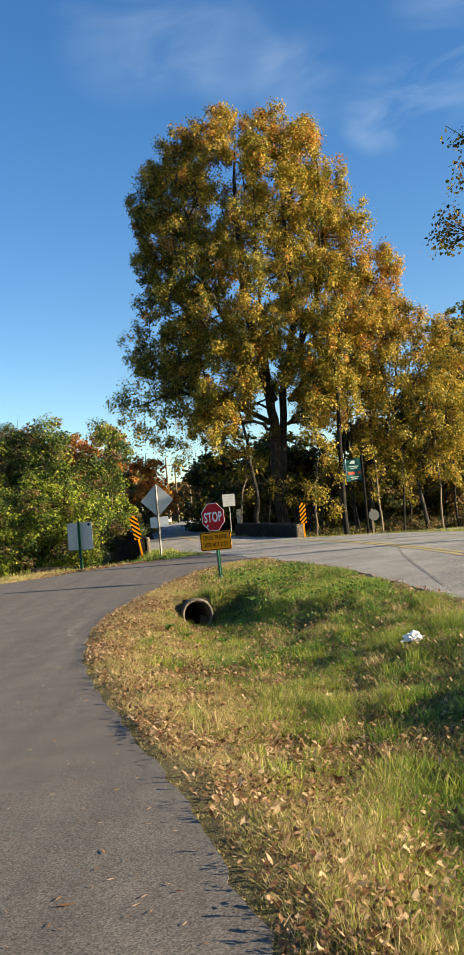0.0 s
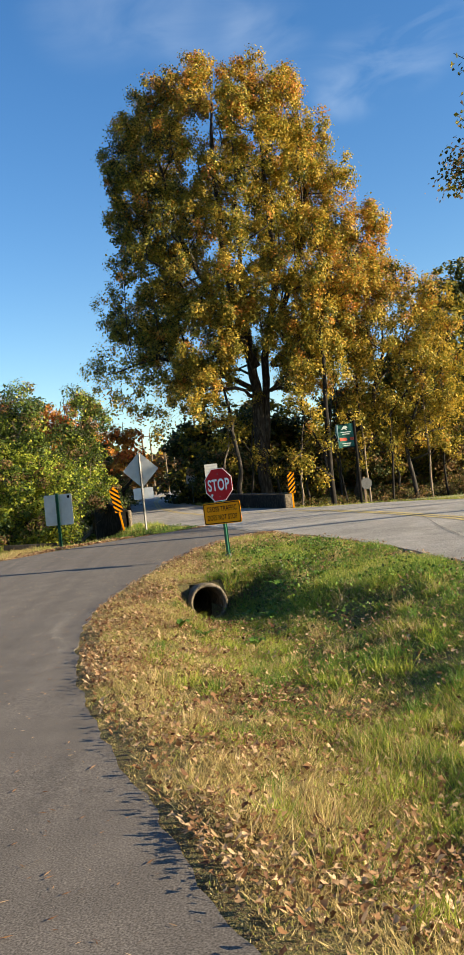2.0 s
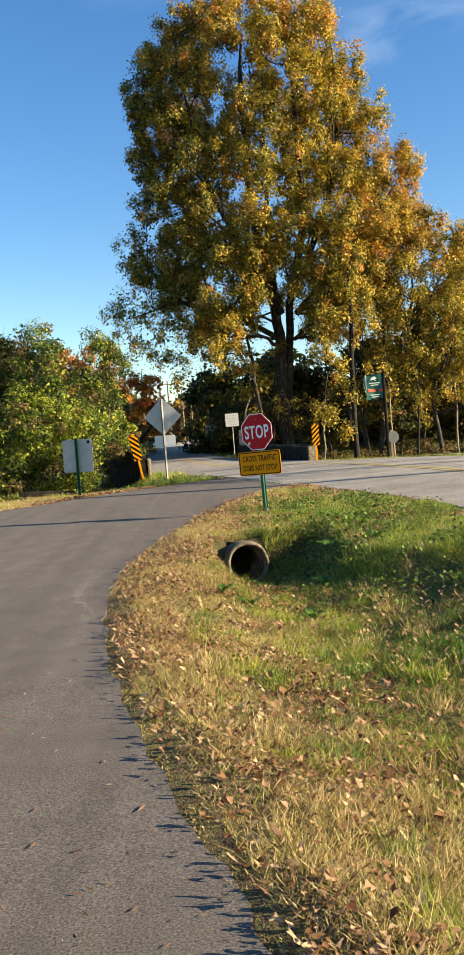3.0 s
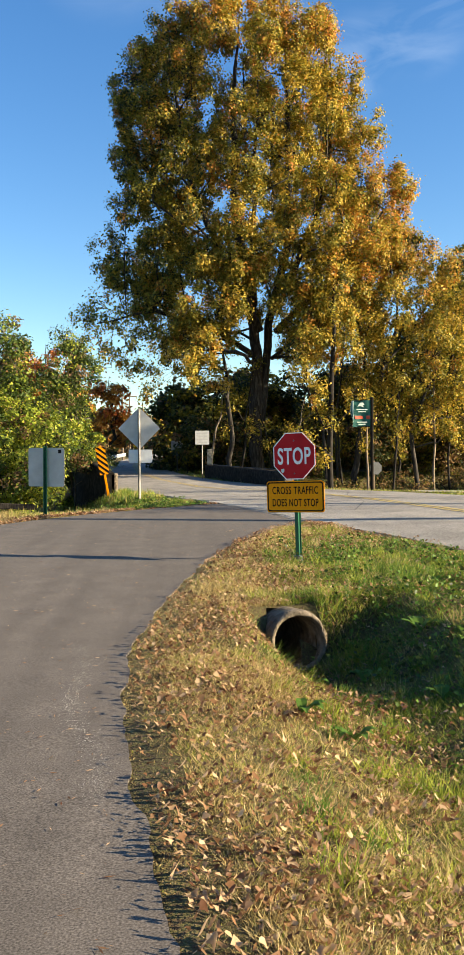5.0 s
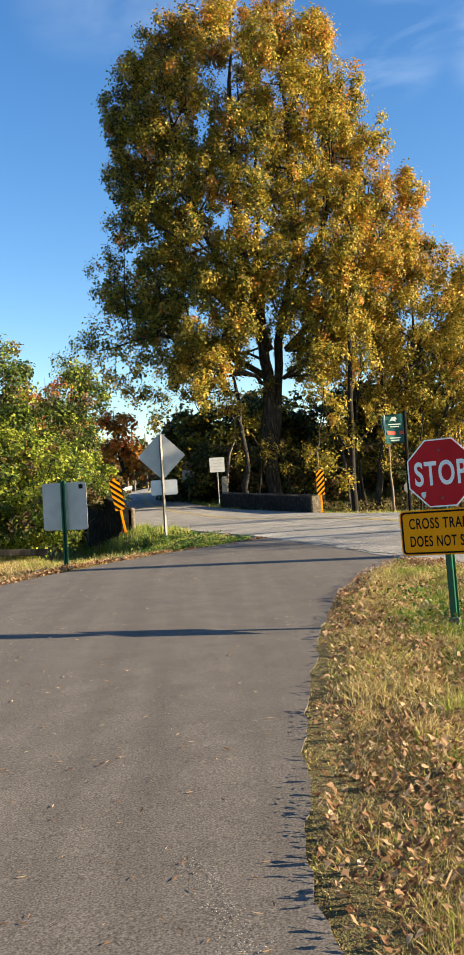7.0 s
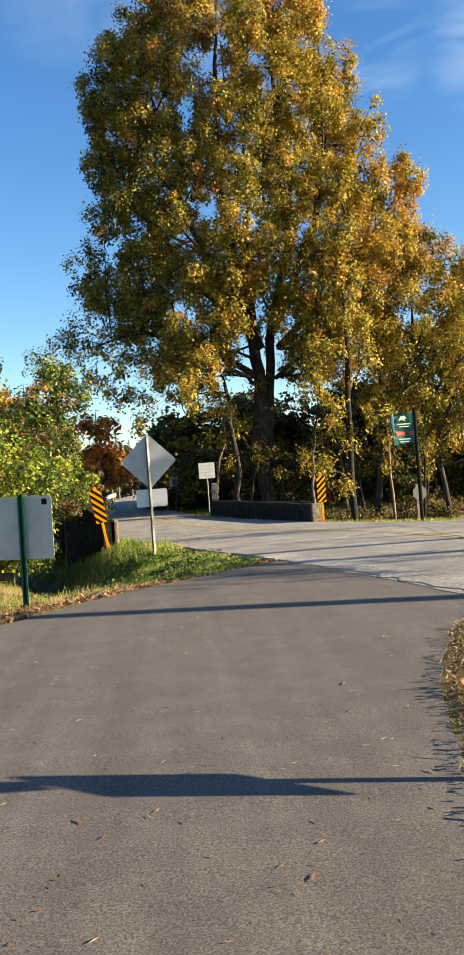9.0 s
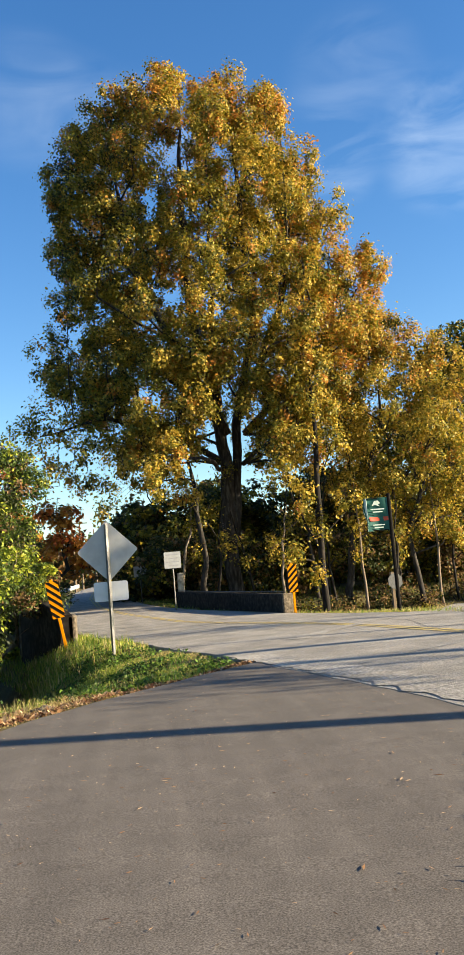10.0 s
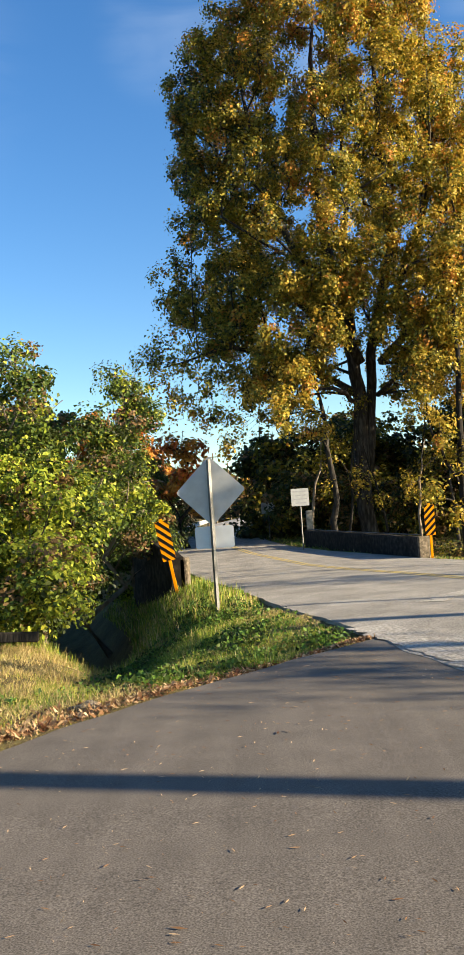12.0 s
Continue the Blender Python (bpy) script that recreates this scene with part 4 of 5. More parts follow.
def plume_tree(name, foot, label, plumes, leaders, shares, mats, leaf_size, tufts_each, leaves_each, seed, bark=M_LIMB, category="tree", sparse=()):
    """leaders: polylines of (x, y, z, radius); shares(x, y, z): the shares of the leaf materials; sparse: further thin-leaved plumes."""
    rng = np.random.default_rng(seed)
    s = base(name, Matrix.Translation(foot), label, category)
    o = np.array(foot)
    bm = bmesh.new()
    knots = []
    for line in leaders:
        pts, rad = [], []
        for (p, q) in zip(line, line[1:]):
            for k in range(4):
                w = np.array(p) + (np.array(q) - np.array(p)) * k / 4
                pts.append(w[:3] - o + rng.normal(0, 0.06, 3) * (len(pts) > 0))
                rad.append(w[3])
        pts.append(np.array(line[-1][:3]) - o)
        rad.append(line[-1][3])
        tube(bm, pts, rad, 9)
        knots += [(w, r) for w, r in zip(pts, rad) if r < 0.42]
    high = max(w[2] for w, _ in knots)
    knots = [q for q in knots if q[0][2] > 0.17 * high]
    kp, kr = np.array([w for w, _ in knots]), np.array([r for _, r in knots])
    cs, faces, tuft_of, where = [], [], [], []
    number = 0
    for thin, group in ((1.0, plumes), (0.62, sparse)):
        for c, r, hh in group:
            c = c - o
            flat = np.hypot(kp[:, 0] - c[0], kp[:, 1] - c[1])
            rise = 0.55 if c[2] > 0.4 * high else 0.2
            cost = flat + np.abs(c[2] - 0.3 * hh - rise * flat - kp[:, 2]) * 0.8
            j = int(np.argmin(cost))
            a, tip = kp[j], c + np.array([0, 0, hh * 0.75])
            r_b = min(kr[j] * 0.55, 0.035 + 0.012 * np.linalg.norm(c - a)) * (1.0 if thin == 1.0 else 0.5)
            low = c - np.array([0, 0, hh * 0.45])
            tube(bm, [a, a * 0.5 + low * 0.5 + rng.normal(0, 0.15, 3), low, c + rng.normal(0, 0.1, 3), tip], [r_b, r_b * 0.8, r_b * 0.62, r_b * 0.4, 0.008], 5)
            m = max(5, int(tufts_each * r * hh))
            d = rng.normal(size=(m, 3))
            d /= np.linalg.norm(d, axis=1)[:, None]
            spots = c + d * (rng.uniform(0.25, 1.0, m) ** 0.6)[:, None] * np.array([r, r, hh])
            for k, (q, w) in enumerate(zip(spots, d)):
                n = int(leaves_each * thin * rng.uniform(0.5, 1.5))
                e = rng.normal(size=(n, 3))
                cs.append(q + e * rng.uniform(0.12, 0.23) * np.array([1, 1, 1.15]))
                faces.append(e * 0.3 + w * 0.85 + np.array([0, 0, 0.3]))
                tuft_of.append(np.full(n, number))
                where.append(q + o)
                number += 1
                if k % 3 == 0:
                    b = low + (tip - low) * rng.uniform(0.1, 0.7)
                    tube(bm, [b, (b + q) / 2 + rng.normal(0, 0.08, 3), q], [0.018, 0.013, 0.006], 4)
    part("trunk", bm, bark, s, "grey-brown trunk with rising limbs", True)
    cs, faces, tuft_of = np.concatenate(cs), np.concatenate(faces), np.concatenate(tuft_of)
    share = np.cumsum(np.array([shares(*w) for w in where]), 1)
    share /= share[:, -1:]
    u = np.where(rng.uniform(size=len(cs)) < 0.6, rng.uniform(size=number)[tuft_of], rng.uniform(size=len(cs)))
    choice = (u[:, None] > share[tuft_of]).sum(1).clip(0, len(mats) - 1)
    foliage("crown", cs, leaf_size, mats, choice, rng, s, "", faces)
    return s


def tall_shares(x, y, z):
    # left, away from the sun: fewer gold, more dark leaves, shade set by colour
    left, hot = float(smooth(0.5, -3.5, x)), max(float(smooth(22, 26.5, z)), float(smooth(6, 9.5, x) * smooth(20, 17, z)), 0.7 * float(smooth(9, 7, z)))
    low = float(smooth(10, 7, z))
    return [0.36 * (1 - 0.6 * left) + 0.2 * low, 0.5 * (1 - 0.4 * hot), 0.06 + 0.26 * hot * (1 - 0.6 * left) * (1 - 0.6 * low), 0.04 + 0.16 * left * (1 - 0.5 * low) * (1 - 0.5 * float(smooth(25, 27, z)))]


TALL = [(28.4, 1.2, 4.6), (27.6, -1.6, 5.8), (26.6, -4.2, 7.4), (25, -5.6, 8.7), (23.5, -6.0, 9.2), (21, -5.7, 9.8), (19, -5.2, 9.3), (17.5, -5.2, 10.9), (16, -5.9, 11.8), (13.5, -5.9, 11.6), (11.5, -4.8, 10.6), (9.5, -4.6, 9.4), (8.5, -3.5, 8.5)]
tall_rng = np.random.default_rng(21)
tall_plumes = crown_plumes([(0.5 + 0.985 * z, 2.6 + (a - 2.6) * 1.03, 2.6 + (b - 2.6) * 1.06) for z, a, b in TALL], 57, 0.7, 176, 1.4, 0.8, 1.75, tall_rng, 1.2)
tall_plumes = [w for w in tall_plumes if w[0][2] > 9.6 or (w[0][2] > 7 and abs(w[0][0] - 3) > 1.6)]
for x, y, z, r in ((-2.4, 53, 6.9, 0.9), (-1.2, 52.2, 6.0, 0.9), (-0.2, 52.5, 7.3, 1.0), (-1.4, 53.5, 8.4, 1.0), (0.4, 53, 9.2, 1.0), (1.4, 52.4, 9.4, 0.8), (2.4, 52.8, 10.8, 0.9), (4.1, 53, 10.6, 0.9), (3.4, 52.6, 9.2, 0.6), (4.6, 52.2, 7.4, 0.9), (5.2, 52.6, 9.0, 1.1), (5.9, 52.4, 6.4, 0.8), 
                   (6.9, 53, 8.4, 1.0), (0.2, 53.6, 5.0, 0.7), (7.6, 54, 10.2, 1.2), (8.6, 54, 12.0, 1.2), (3.2, 52, 12.2, 1.1), (1.0, 52.5, 11.6, 1.1), (-2.6, 54, 10.4, 1.1)):
    tall_plumes.append((np.array([x, y, z]), r, r * 1.15))
droop = [(np.array([x, y, z]), r, r * 0.9) for x, y, z, r in ((-5.2, 55, 11.0, 0.9), (-6.0, 55, 9.6, 0.9), (-6.9, 54.6, 8.7, 0.8), (-5.0, 54.5, 9.0, 0.9), (-6.1, 54.2, 7.7, 0.9), (-4.6, 54, 7.6, 0.9), (-5.4, 54, 6.6, 0.8), (-4.0, 54, 6.3, 0.8), (-3.4, 54.5, 8.4, 0.9), (-3.0, 53.6, 5.6, 0.7), (-4.0, 55.5, 10.0, 1.0), (-3.6, 53.4, 4.7, 0.6))]
FOOT = h(2.6, 57)
tall_leaders = [
    [(2.6, 57, FOOT - 0.3, 0.52), (2.65, 57, FOOT + 1.0, 0.41), (2.7, 57, 5.0, 0.36), (2.6, 57, 8.0, 0.3), (2.3, 57, 11, 0.27), (1.6, 56.6, 15, 0.26), (1.4, 56.6, 20, 0.18), (1.8, 56.6, 26.5, 0.03)],
    [(2.95, 57.2, 3.4, 0.24), (3.5, 57.2, 9.0, 0.24), (4.6, 57, 14, 0.22), (4.6, 57, 20, 0.15), (4.4, 57, 26.5, 0.03)],
    [(2.9, 56.8, 8.5, 0.24), (1.0, 56, 12, 0.2), (-1.2, 55.6, 17, 0.15), (-2.2, 55.8, 24, 0.03)],
    [(2.4, 57, 9.5, 0.22), (-0.8, 58, 13, 0.17), (-3.2, 58.4, 18, 0.12), (-3.6, 58.4, 24.5, 0.03)],
    [(4.4, 57, 11, 0.2), (6.2, 56.6, 15, 0.16), (7.0, 56.6, 20, 0.11), (7.0, 56.8, 24.5, 0.03)],
    [(3.8, 57, 8.5, 0.2), (6.4, 56, 11, 0.16), (8.6, 55.6, 13.4, 0.11), (10.2, 55.6, 15.6, 0.03)],
    [(2.8, 57, 7.0, 0.18), (-0.2, 55.6, 8.6, 0.14), (-3.0, 55, 9.4, 0.09), (-6.2, 54.6, 8.6, 0.03)],
    [(2.6, 56.8, 10, 0.18), (2.2, 54.4, 12.5, 0.14), (2.4, 53.4, 17, 0.1), (2.6, 53.6, 22, 0.03)],
    [(2.8, 56.8, 6.4, 0.13), (1.4, 54.4, 7.0, 0.09), (-0.8, 52.8, 7.0, 0.03)],
    [(3.6, 57, 7.0, 0.13), (4.6, 54.2, 7.6, 0.09), (5.6, 52.6, 8.0, 0.03)],
    [(0.9, 55, h(0.9, 55) - 0.3, 0.17), (1.1, 55, 3.0, 0.13), (0.7, 54.6, 6.0, 0.09), (0.2, 54, 9, 0.03)],
]
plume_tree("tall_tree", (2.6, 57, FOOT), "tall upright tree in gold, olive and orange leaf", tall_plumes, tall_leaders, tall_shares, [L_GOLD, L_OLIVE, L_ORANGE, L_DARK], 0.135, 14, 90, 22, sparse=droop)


def golden_shares(x, y, z):
    top = float(smooth(10, 13.5, z))
    return [0.46, 0.46 * (1 - 0.6 * top) + 0.12 * float(smooth(7, 4, z)), 0.03 + 0.36 * top, 0.04]


GOLDEN = [(12.6, 8.6, 11.2), (11.8, 7.2, 12.6), (10, 6.0, 13.3), (8, 5.6, 13.6), (6, 5.9, 13.7), (4.6, 6.6, 13.2), (3.2, 8.2, 12.2)]
golden_rng = np.random.default_rng(31)
golden_plumes = crown_plumes([(1.48 + (z - 1.48) * 1.139, (a + 2) * 1.139 - 2, (b + 2) * 1.139 - 2) for z, a, b in GOLDEN], 55.5, 0.6, 80, 1.2, 0.65, 1.2, golden_rng, 0.85)
gf = h(8.0, 55.5)
golden_leaders = [
    [(8.0, 55.5, gf - 0.3, 0.22), (8.1, 55.5, gf + 1.5, 0.18), (8.7, 55.5, 3.7, 0.15), (10.1, 55.5, 7.2, 0.1), (11.2, 55.5, 12.6, 0.015)],
    [(8.4, 55.5, 2.3, 0.1), (10.5, 55, 4.8, 0.09), (13.0, 55, 7.3, 0.06), (14.8, 55, 9.3, 0.015)],
    [(8.5, 55.5, 3.0, 0.1), (8.7, 55.6, 6.6, 0.08), (8.7, 55.6, 11.8, 0.015)],
    [(9.6, 55.5, 6.0, 0.08), (11.9, 56, 8.9, 0.05), (13.5, 56, 12.3, 0.015)],
    [(11.5, 54.6, h(11.5, 54.6) - 0.3, 0.14), (11.1, 54.6, 2.8, 0.11), (12.1, 54.4, 5.5, 0.07), (13.7, 54.2, 6.0, 0.015)],
    [(6.5, 55.2, h(6.5, 55.2) - 0.3, 0.1), (6.3, 55.2, 2.7, 0.08), (7.1, 55.4, 6.0, 0.02)],
    [(7.3, 55.9, h(7.3, 55.9) - 0.3, 0.08), (7.0, 55.9, 3.0, 0.06), (7.5, 55.9, 7.0, 0.02)],
]
plume_tree("golden_tree", (8.0, 55.5, gf), "broad golden tree with slim stems, orange at the top", golden_plumes, golden_leaders, golden_shares, [L_GOLD, L_OLIVE, L_ORANGE, L_DARK], 0.13, 13, 66, 32)
thin_plumes = [(np.array([x, y, z]), r, r * 1.2) for x, y, z, r in ((6.2, 52, 9.2, 0.9), (5.5, 52, 7.6, 0.7), (6.9, 52, 7.0, 0.8), (6.0, 52, 10.8, 0.8), (5.2, 51, 4.8, 0.7), (7.2, 51, 4.2, 0.7), (5.9, 51.2, 3.2, 0.6), (4.5, 51.4, 5.7, 0.7), (6.9, 52, 11.8, 0.8), (4.6, 50.6, 2.2, 0.45), (5.4, 49.6, 1.2, 0.35))]
plume_tree("thin_tree", (6.1, 52, h(6.1, 52)), "thin dark-stemmed tree with golden leaves", thin_plumes, [[(6.1, 52, h(6.1, 52) - 0.3, 0.17), (6.1, 52, 4, 0.14), (6.3, 52, 8, 0.1), (6.3, 52, 12.4, 0.02)], [(6.1, 52, 2.2, 0.07), (5.0, 51.4, 4.4, 0.05), (4.6, 51.2, 6, 0.015)]],
           golden_shares, [L_GOLD, L_OLIVE, L_ORANGE, L_DARK], 0.14, 13, 60, 33, bark=M_BARK)

# slim stems along the wood's edge
sap_rng = np.random.default_rng(77)
for i in range(11):
    x, y = (-0.2, 1.6, 3.6, 4.4, 5.0, 7.4, 8.6, 9.6, 10.6, 12.4, 13.6)[i], 53.4 + sap_rng.uniform(-1.2, 3.0)
    top, lean = sap_rng.uniform(4.5, 8.0), sap_rng.normal() * 0.5
    pl = [(np.array([x + lean * t + sap_rng.normal() * 0.5, y + sap_rng.normal() * 0.3, z0]), r, r) for t, z0, r in ((1, top - 0.4, 0.55), (0.6, top * 0.62, 0.5), (0.4, top * 0.4, 0.4))]
    plume_tree("sapling", (x, y, h(x, y)), "slim bare-stemmed sapling with a few golden leaves", pl, [[(x, y, h(x, y) - 0.2, 0.075), (x + lean * 0.4, y, top * 0.45, 0.055), (x + lean, y, top, 0.012)]], golden_shares, [L_GOLD, L_OLIVE, L_BROWN, L_DARK], 0.12, 16, 34, 700 + i, bark=M_PALEBARK if i % 3 == 0 else M_BARK)

# the wood behind the bridge
rngw = np.random.default_rng(31)
# mostly L_DARK leaves: the wood's shade is painted into its leaf colour
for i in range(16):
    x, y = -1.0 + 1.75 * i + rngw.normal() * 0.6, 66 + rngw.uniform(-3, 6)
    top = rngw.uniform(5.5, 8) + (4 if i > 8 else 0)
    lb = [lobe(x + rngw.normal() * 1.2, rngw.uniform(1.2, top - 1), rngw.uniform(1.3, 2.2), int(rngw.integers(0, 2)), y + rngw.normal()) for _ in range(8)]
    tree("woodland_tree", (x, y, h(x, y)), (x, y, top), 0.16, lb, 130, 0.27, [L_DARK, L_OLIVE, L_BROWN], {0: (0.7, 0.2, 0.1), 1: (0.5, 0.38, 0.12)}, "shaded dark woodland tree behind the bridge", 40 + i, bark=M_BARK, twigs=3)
for i in range(4):
    x, y = 15.2 + 2.9 * i, 60 + 1.0 * i
    lb = [lobe(x + rngw.normal() * 1.0, z, 2.2, 0, y + rngw.normal()) for z in (3, 6, 9, 11.5, 13)]
    tree("woodland_tree", (x, y, h(x, y)), (x, y, 14), 0.25, lb, 200, 0.22, [L_DARK, L_OLIVE, L_GOLD], {0: (0.5, 0.35, 0.15)}, "tall dull green tree at the wood's edge", 60 + i)

# dark leaf mix again, the gloom under the trees put into the colour
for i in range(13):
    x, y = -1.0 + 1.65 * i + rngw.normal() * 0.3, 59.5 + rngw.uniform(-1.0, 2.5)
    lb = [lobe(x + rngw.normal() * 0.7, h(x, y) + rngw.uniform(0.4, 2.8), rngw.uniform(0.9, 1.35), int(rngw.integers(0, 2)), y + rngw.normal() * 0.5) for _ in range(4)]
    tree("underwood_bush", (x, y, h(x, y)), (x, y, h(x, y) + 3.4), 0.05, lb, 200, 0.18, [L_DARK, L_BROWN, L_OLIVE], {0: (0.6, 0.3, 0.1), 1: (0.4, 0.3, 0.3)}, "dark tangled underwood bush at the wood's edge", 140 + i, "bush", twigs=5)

# low bushes added with dark leaves to stand in for shade on the ground
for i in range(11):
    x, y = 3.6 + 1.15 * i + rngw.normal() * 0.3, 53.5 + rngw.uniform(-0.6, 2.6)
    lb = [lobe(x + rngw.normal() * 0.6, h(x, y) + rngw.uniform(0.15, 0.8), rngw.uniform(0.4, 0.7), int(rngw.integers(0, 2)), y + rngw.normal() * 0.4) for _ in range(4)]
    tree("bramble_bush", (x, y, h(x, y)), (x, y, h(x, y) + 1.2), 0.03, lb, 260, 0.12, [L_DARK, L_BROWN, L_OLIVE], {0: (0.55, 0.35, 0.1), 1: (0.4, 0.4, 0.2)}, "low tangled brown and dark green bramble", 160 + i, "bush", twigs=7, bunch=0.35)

# thicket left of the bridge
THICKET = [(-5.6, 29.5, 1.2, 1.1, 1), (-7.2, 28.6, 0.7, 0.9, 1), (-6.4, 30.2, 1.7, 1.2, 1), (-5.6, 31, 2.2, 1.0, 1), (-7.6, 30.5, 2.0, 1.3, 1), (-5.5, 32, 1.6, 0.9, 1), (-8.6, 30, 1.2, 1.4, 1), (-6.2, 29.2, 0.8, 1.0, 1), (-5.6, 33.4, 2.0, 0.9, 0), (-5.1, 28.7, 0.7, 0.75, 1)]
bush_mix = {0: (0.58, 0.22, 0.06, 0.14), 1: (0.3, 0.5, 0.12, 0.08), 2: (0.35, 0.1, 0.05, 0.5)}
tree("vine_thicket", (-7.0, 30.5, h(-7.0, 30.5)), (-7.0, 30.8, 3.5), 0.07, bunch=0.3, lobes=[lobe(x, z, r, k, y) for x, y, z, r, k in THICKET], per=1250, leaf_size=0.085, mats=[L_GREEN, L_LIME, L_BROWN, L_DARK], mix=bush_mix,
     label="dense green and yellow vine-covered thicket above the gully", seed=71, category="bush", twigs=6, stems=((-1, 0, 0.2, 3, 0.04), (1.0, -0.6, -0.2, 2.5, 0.04)))
SHRUBS = [("x", -7.0, 35, 5.5, 2.0), ("y", -8.9, 35.5, 5.6, 2.1), ("z", -6.0, 41, 6.3, 1.7), ("w", -11.0, 35, 5.6, 2.1), ("v", -5.9, 37.5, 4.6, 1.1), ("s", -7.7, 46.5, 3.8, 1.3), ("r", -8.3, 57, 4.6, 1.6), ("q", -8.6, 67, 5.6, 1.9), ("u", -9.2, 53, 4.5, 1.7), ("t", -10.0, 61, 5.0, 1.9)]
for i, (_, x, y, top, r) in enumerate(SHRUBS):
    lb = []
    for k in range(9):
        t = k / 8
        lb.append(lobe(x + rngw.normal() * 0.8 * (1.2 - t), 0.6 + (top - 1.0) * t, r * (0.75 - 0.42 * t), 2 if i == 1 or k < 2 else 0, y + rngw.normal() * 0.6))
    tree("small_tree", (x, y, h(x, y)), (x + 0.2, y, top), 0.09, lb, 900, 0.092, [L_GREEN, L_LIME, L_BROWN, L_DARK], bush_mix, "leafy green small tree with upright shoots", 80 + i, bark=M_PALEBARK, twigs=5, bunch=0.4)

# red and brown trees farther along the road
for i, (x, y, top, r, kind) in enumerate(((-5.8, 57.5, 6.0, 1.2, 0), (-12, 74, 10, 3, 0), (-17, 70, 11, 3.4, 1), (-23, 66, 11, 3.6, 1), (-14, 58, 8, 2.8, 2), (-20, 52, 8, 3, 2), (-27, 58, 10, 4, 1))):
    lb = [lobe(x + rngw.normal() * r * 0.5, top * 0.35 + rngw.uniform(0, top * 0.5), r * 0.55, kind, y + rngw.normal() * r * 0.4) for _ in range(8)]
    tree("autumn_tree", (x, y, h(x, y)), (x, y, top), 0.16, lb, 240, 0.22, [L_RED, L_ORANGE, L_BROWN, L_GREEN], {0: (0.28, 0.5, 0.12, 0.1), 1: (0.05, 0.15, 0.65, 0.15), 2: (0.02, 0.05, 0.2, 0.73)},
         ("red and orange", "bare-looking brown", "dull green")[kind] + " autumn tree beyond the bridge", 100 + i)

# the tree across the road, whose boughs reach over it
NEARBY = [(8.2, 25, 11.0, 1.5, 0), (7.3, 25.5, 8.8, 1.2, 0), (9.5, 24.5, 12.5, 1.8, 0), (11.5, 24, 10.0, 2.0, 0), (10.5, 23, 7.5, 1.6, 0), (12.5, 25, 7.0, 1.8, 0)]
tree("roadside_tree", (10.6, 23.2, h(10.6, 23.2)), (10.4, 24, 13), 0.2, [lobe(x, z, r, k, y) for x, y, z, r, k in NEARBY], 150, 0.12, [L_BROWN, L_OLIVE, L_DARK], {0: (0.4, 0.3, 0.3)},
     "half-bare roadside tree with thin dark boughs", 120, twigs=10, stems=((0.9, 1.4, 0.4, 9, 0.12),))

for i, (x, y) in enumerate(((14.0, 29.5), (15.5, 34.0), (13.5, 20.0))):
    lb = [lobe(x + rngw.normal() * 1.0, rngw.uniform(4, 11), 1.2, 0, y + rngw.normal()) for _ in range(6)]
    tree("roadside_tree", (x, y, h(x, y)), (x + 0.3, y, 12.5), 0.17, lb, 90, 0.13, [L_BROWN, L_OLIVE, L_DARK], {0: (0.4, 0.3, 0.3)}, "half-bare roadside tree with thin dark boughs", 125 + i, twigs=8, full=1.6)

# far woods along the horizon
rngf = np.random.default_rng(200)
n = 26000
fx = rngf.uniform(-150, 170, n)
fy = 190 + rngf.uniform(0, 30, n) + 0.0008 * fx ** 2
tops = 9 + 4 * wave(fx, fx * 0, 0.12) + 3 * wave(fx, fx * 0, 0.5)
fz = height(fx, fy) + np.abs(rngf.uniform(0, 1, n)) ** 0.8 * tops
v, f = leaf_quads(np.stack([fx, fy, fz], 1), 1.6, rngf)
far_choice = rngf.choice(4, n, p=(0.45, 0.25, 0.12, 0.18))
tagged(link_mesh("far_woods", v, f, [L_BROWN, L_OLIVE, L_ORANGE, L_DARK], None, "", np.concatenate([far_choice, far_choice])), "distant brown autumn woods on the horizon", "woods", kind="stuff")

# ---- grass and litter ----
def scatter(n, x0, x1, y0, y1, rng, margin=0.0):
    x, y = rng.uniform(x0, x1, n), rng.uniform(y0, y1, n)
    head = (x - PIPE_AT[0]) * PIPE_WAY[0] + (y - PIPE_AT[1]) * PIPE_WAY[1]
    side = (x - PIPE_AT[0]) * PIPE_WAY[1] - (y - PIPE_AT[1]) * PIPE_WAY[0]
    keep = ~paved(x, y, margin) & ~((np.abs(side) < 0.27) & (head > -0.04) & (head < 0.36))
    return x[keep], y[keep]


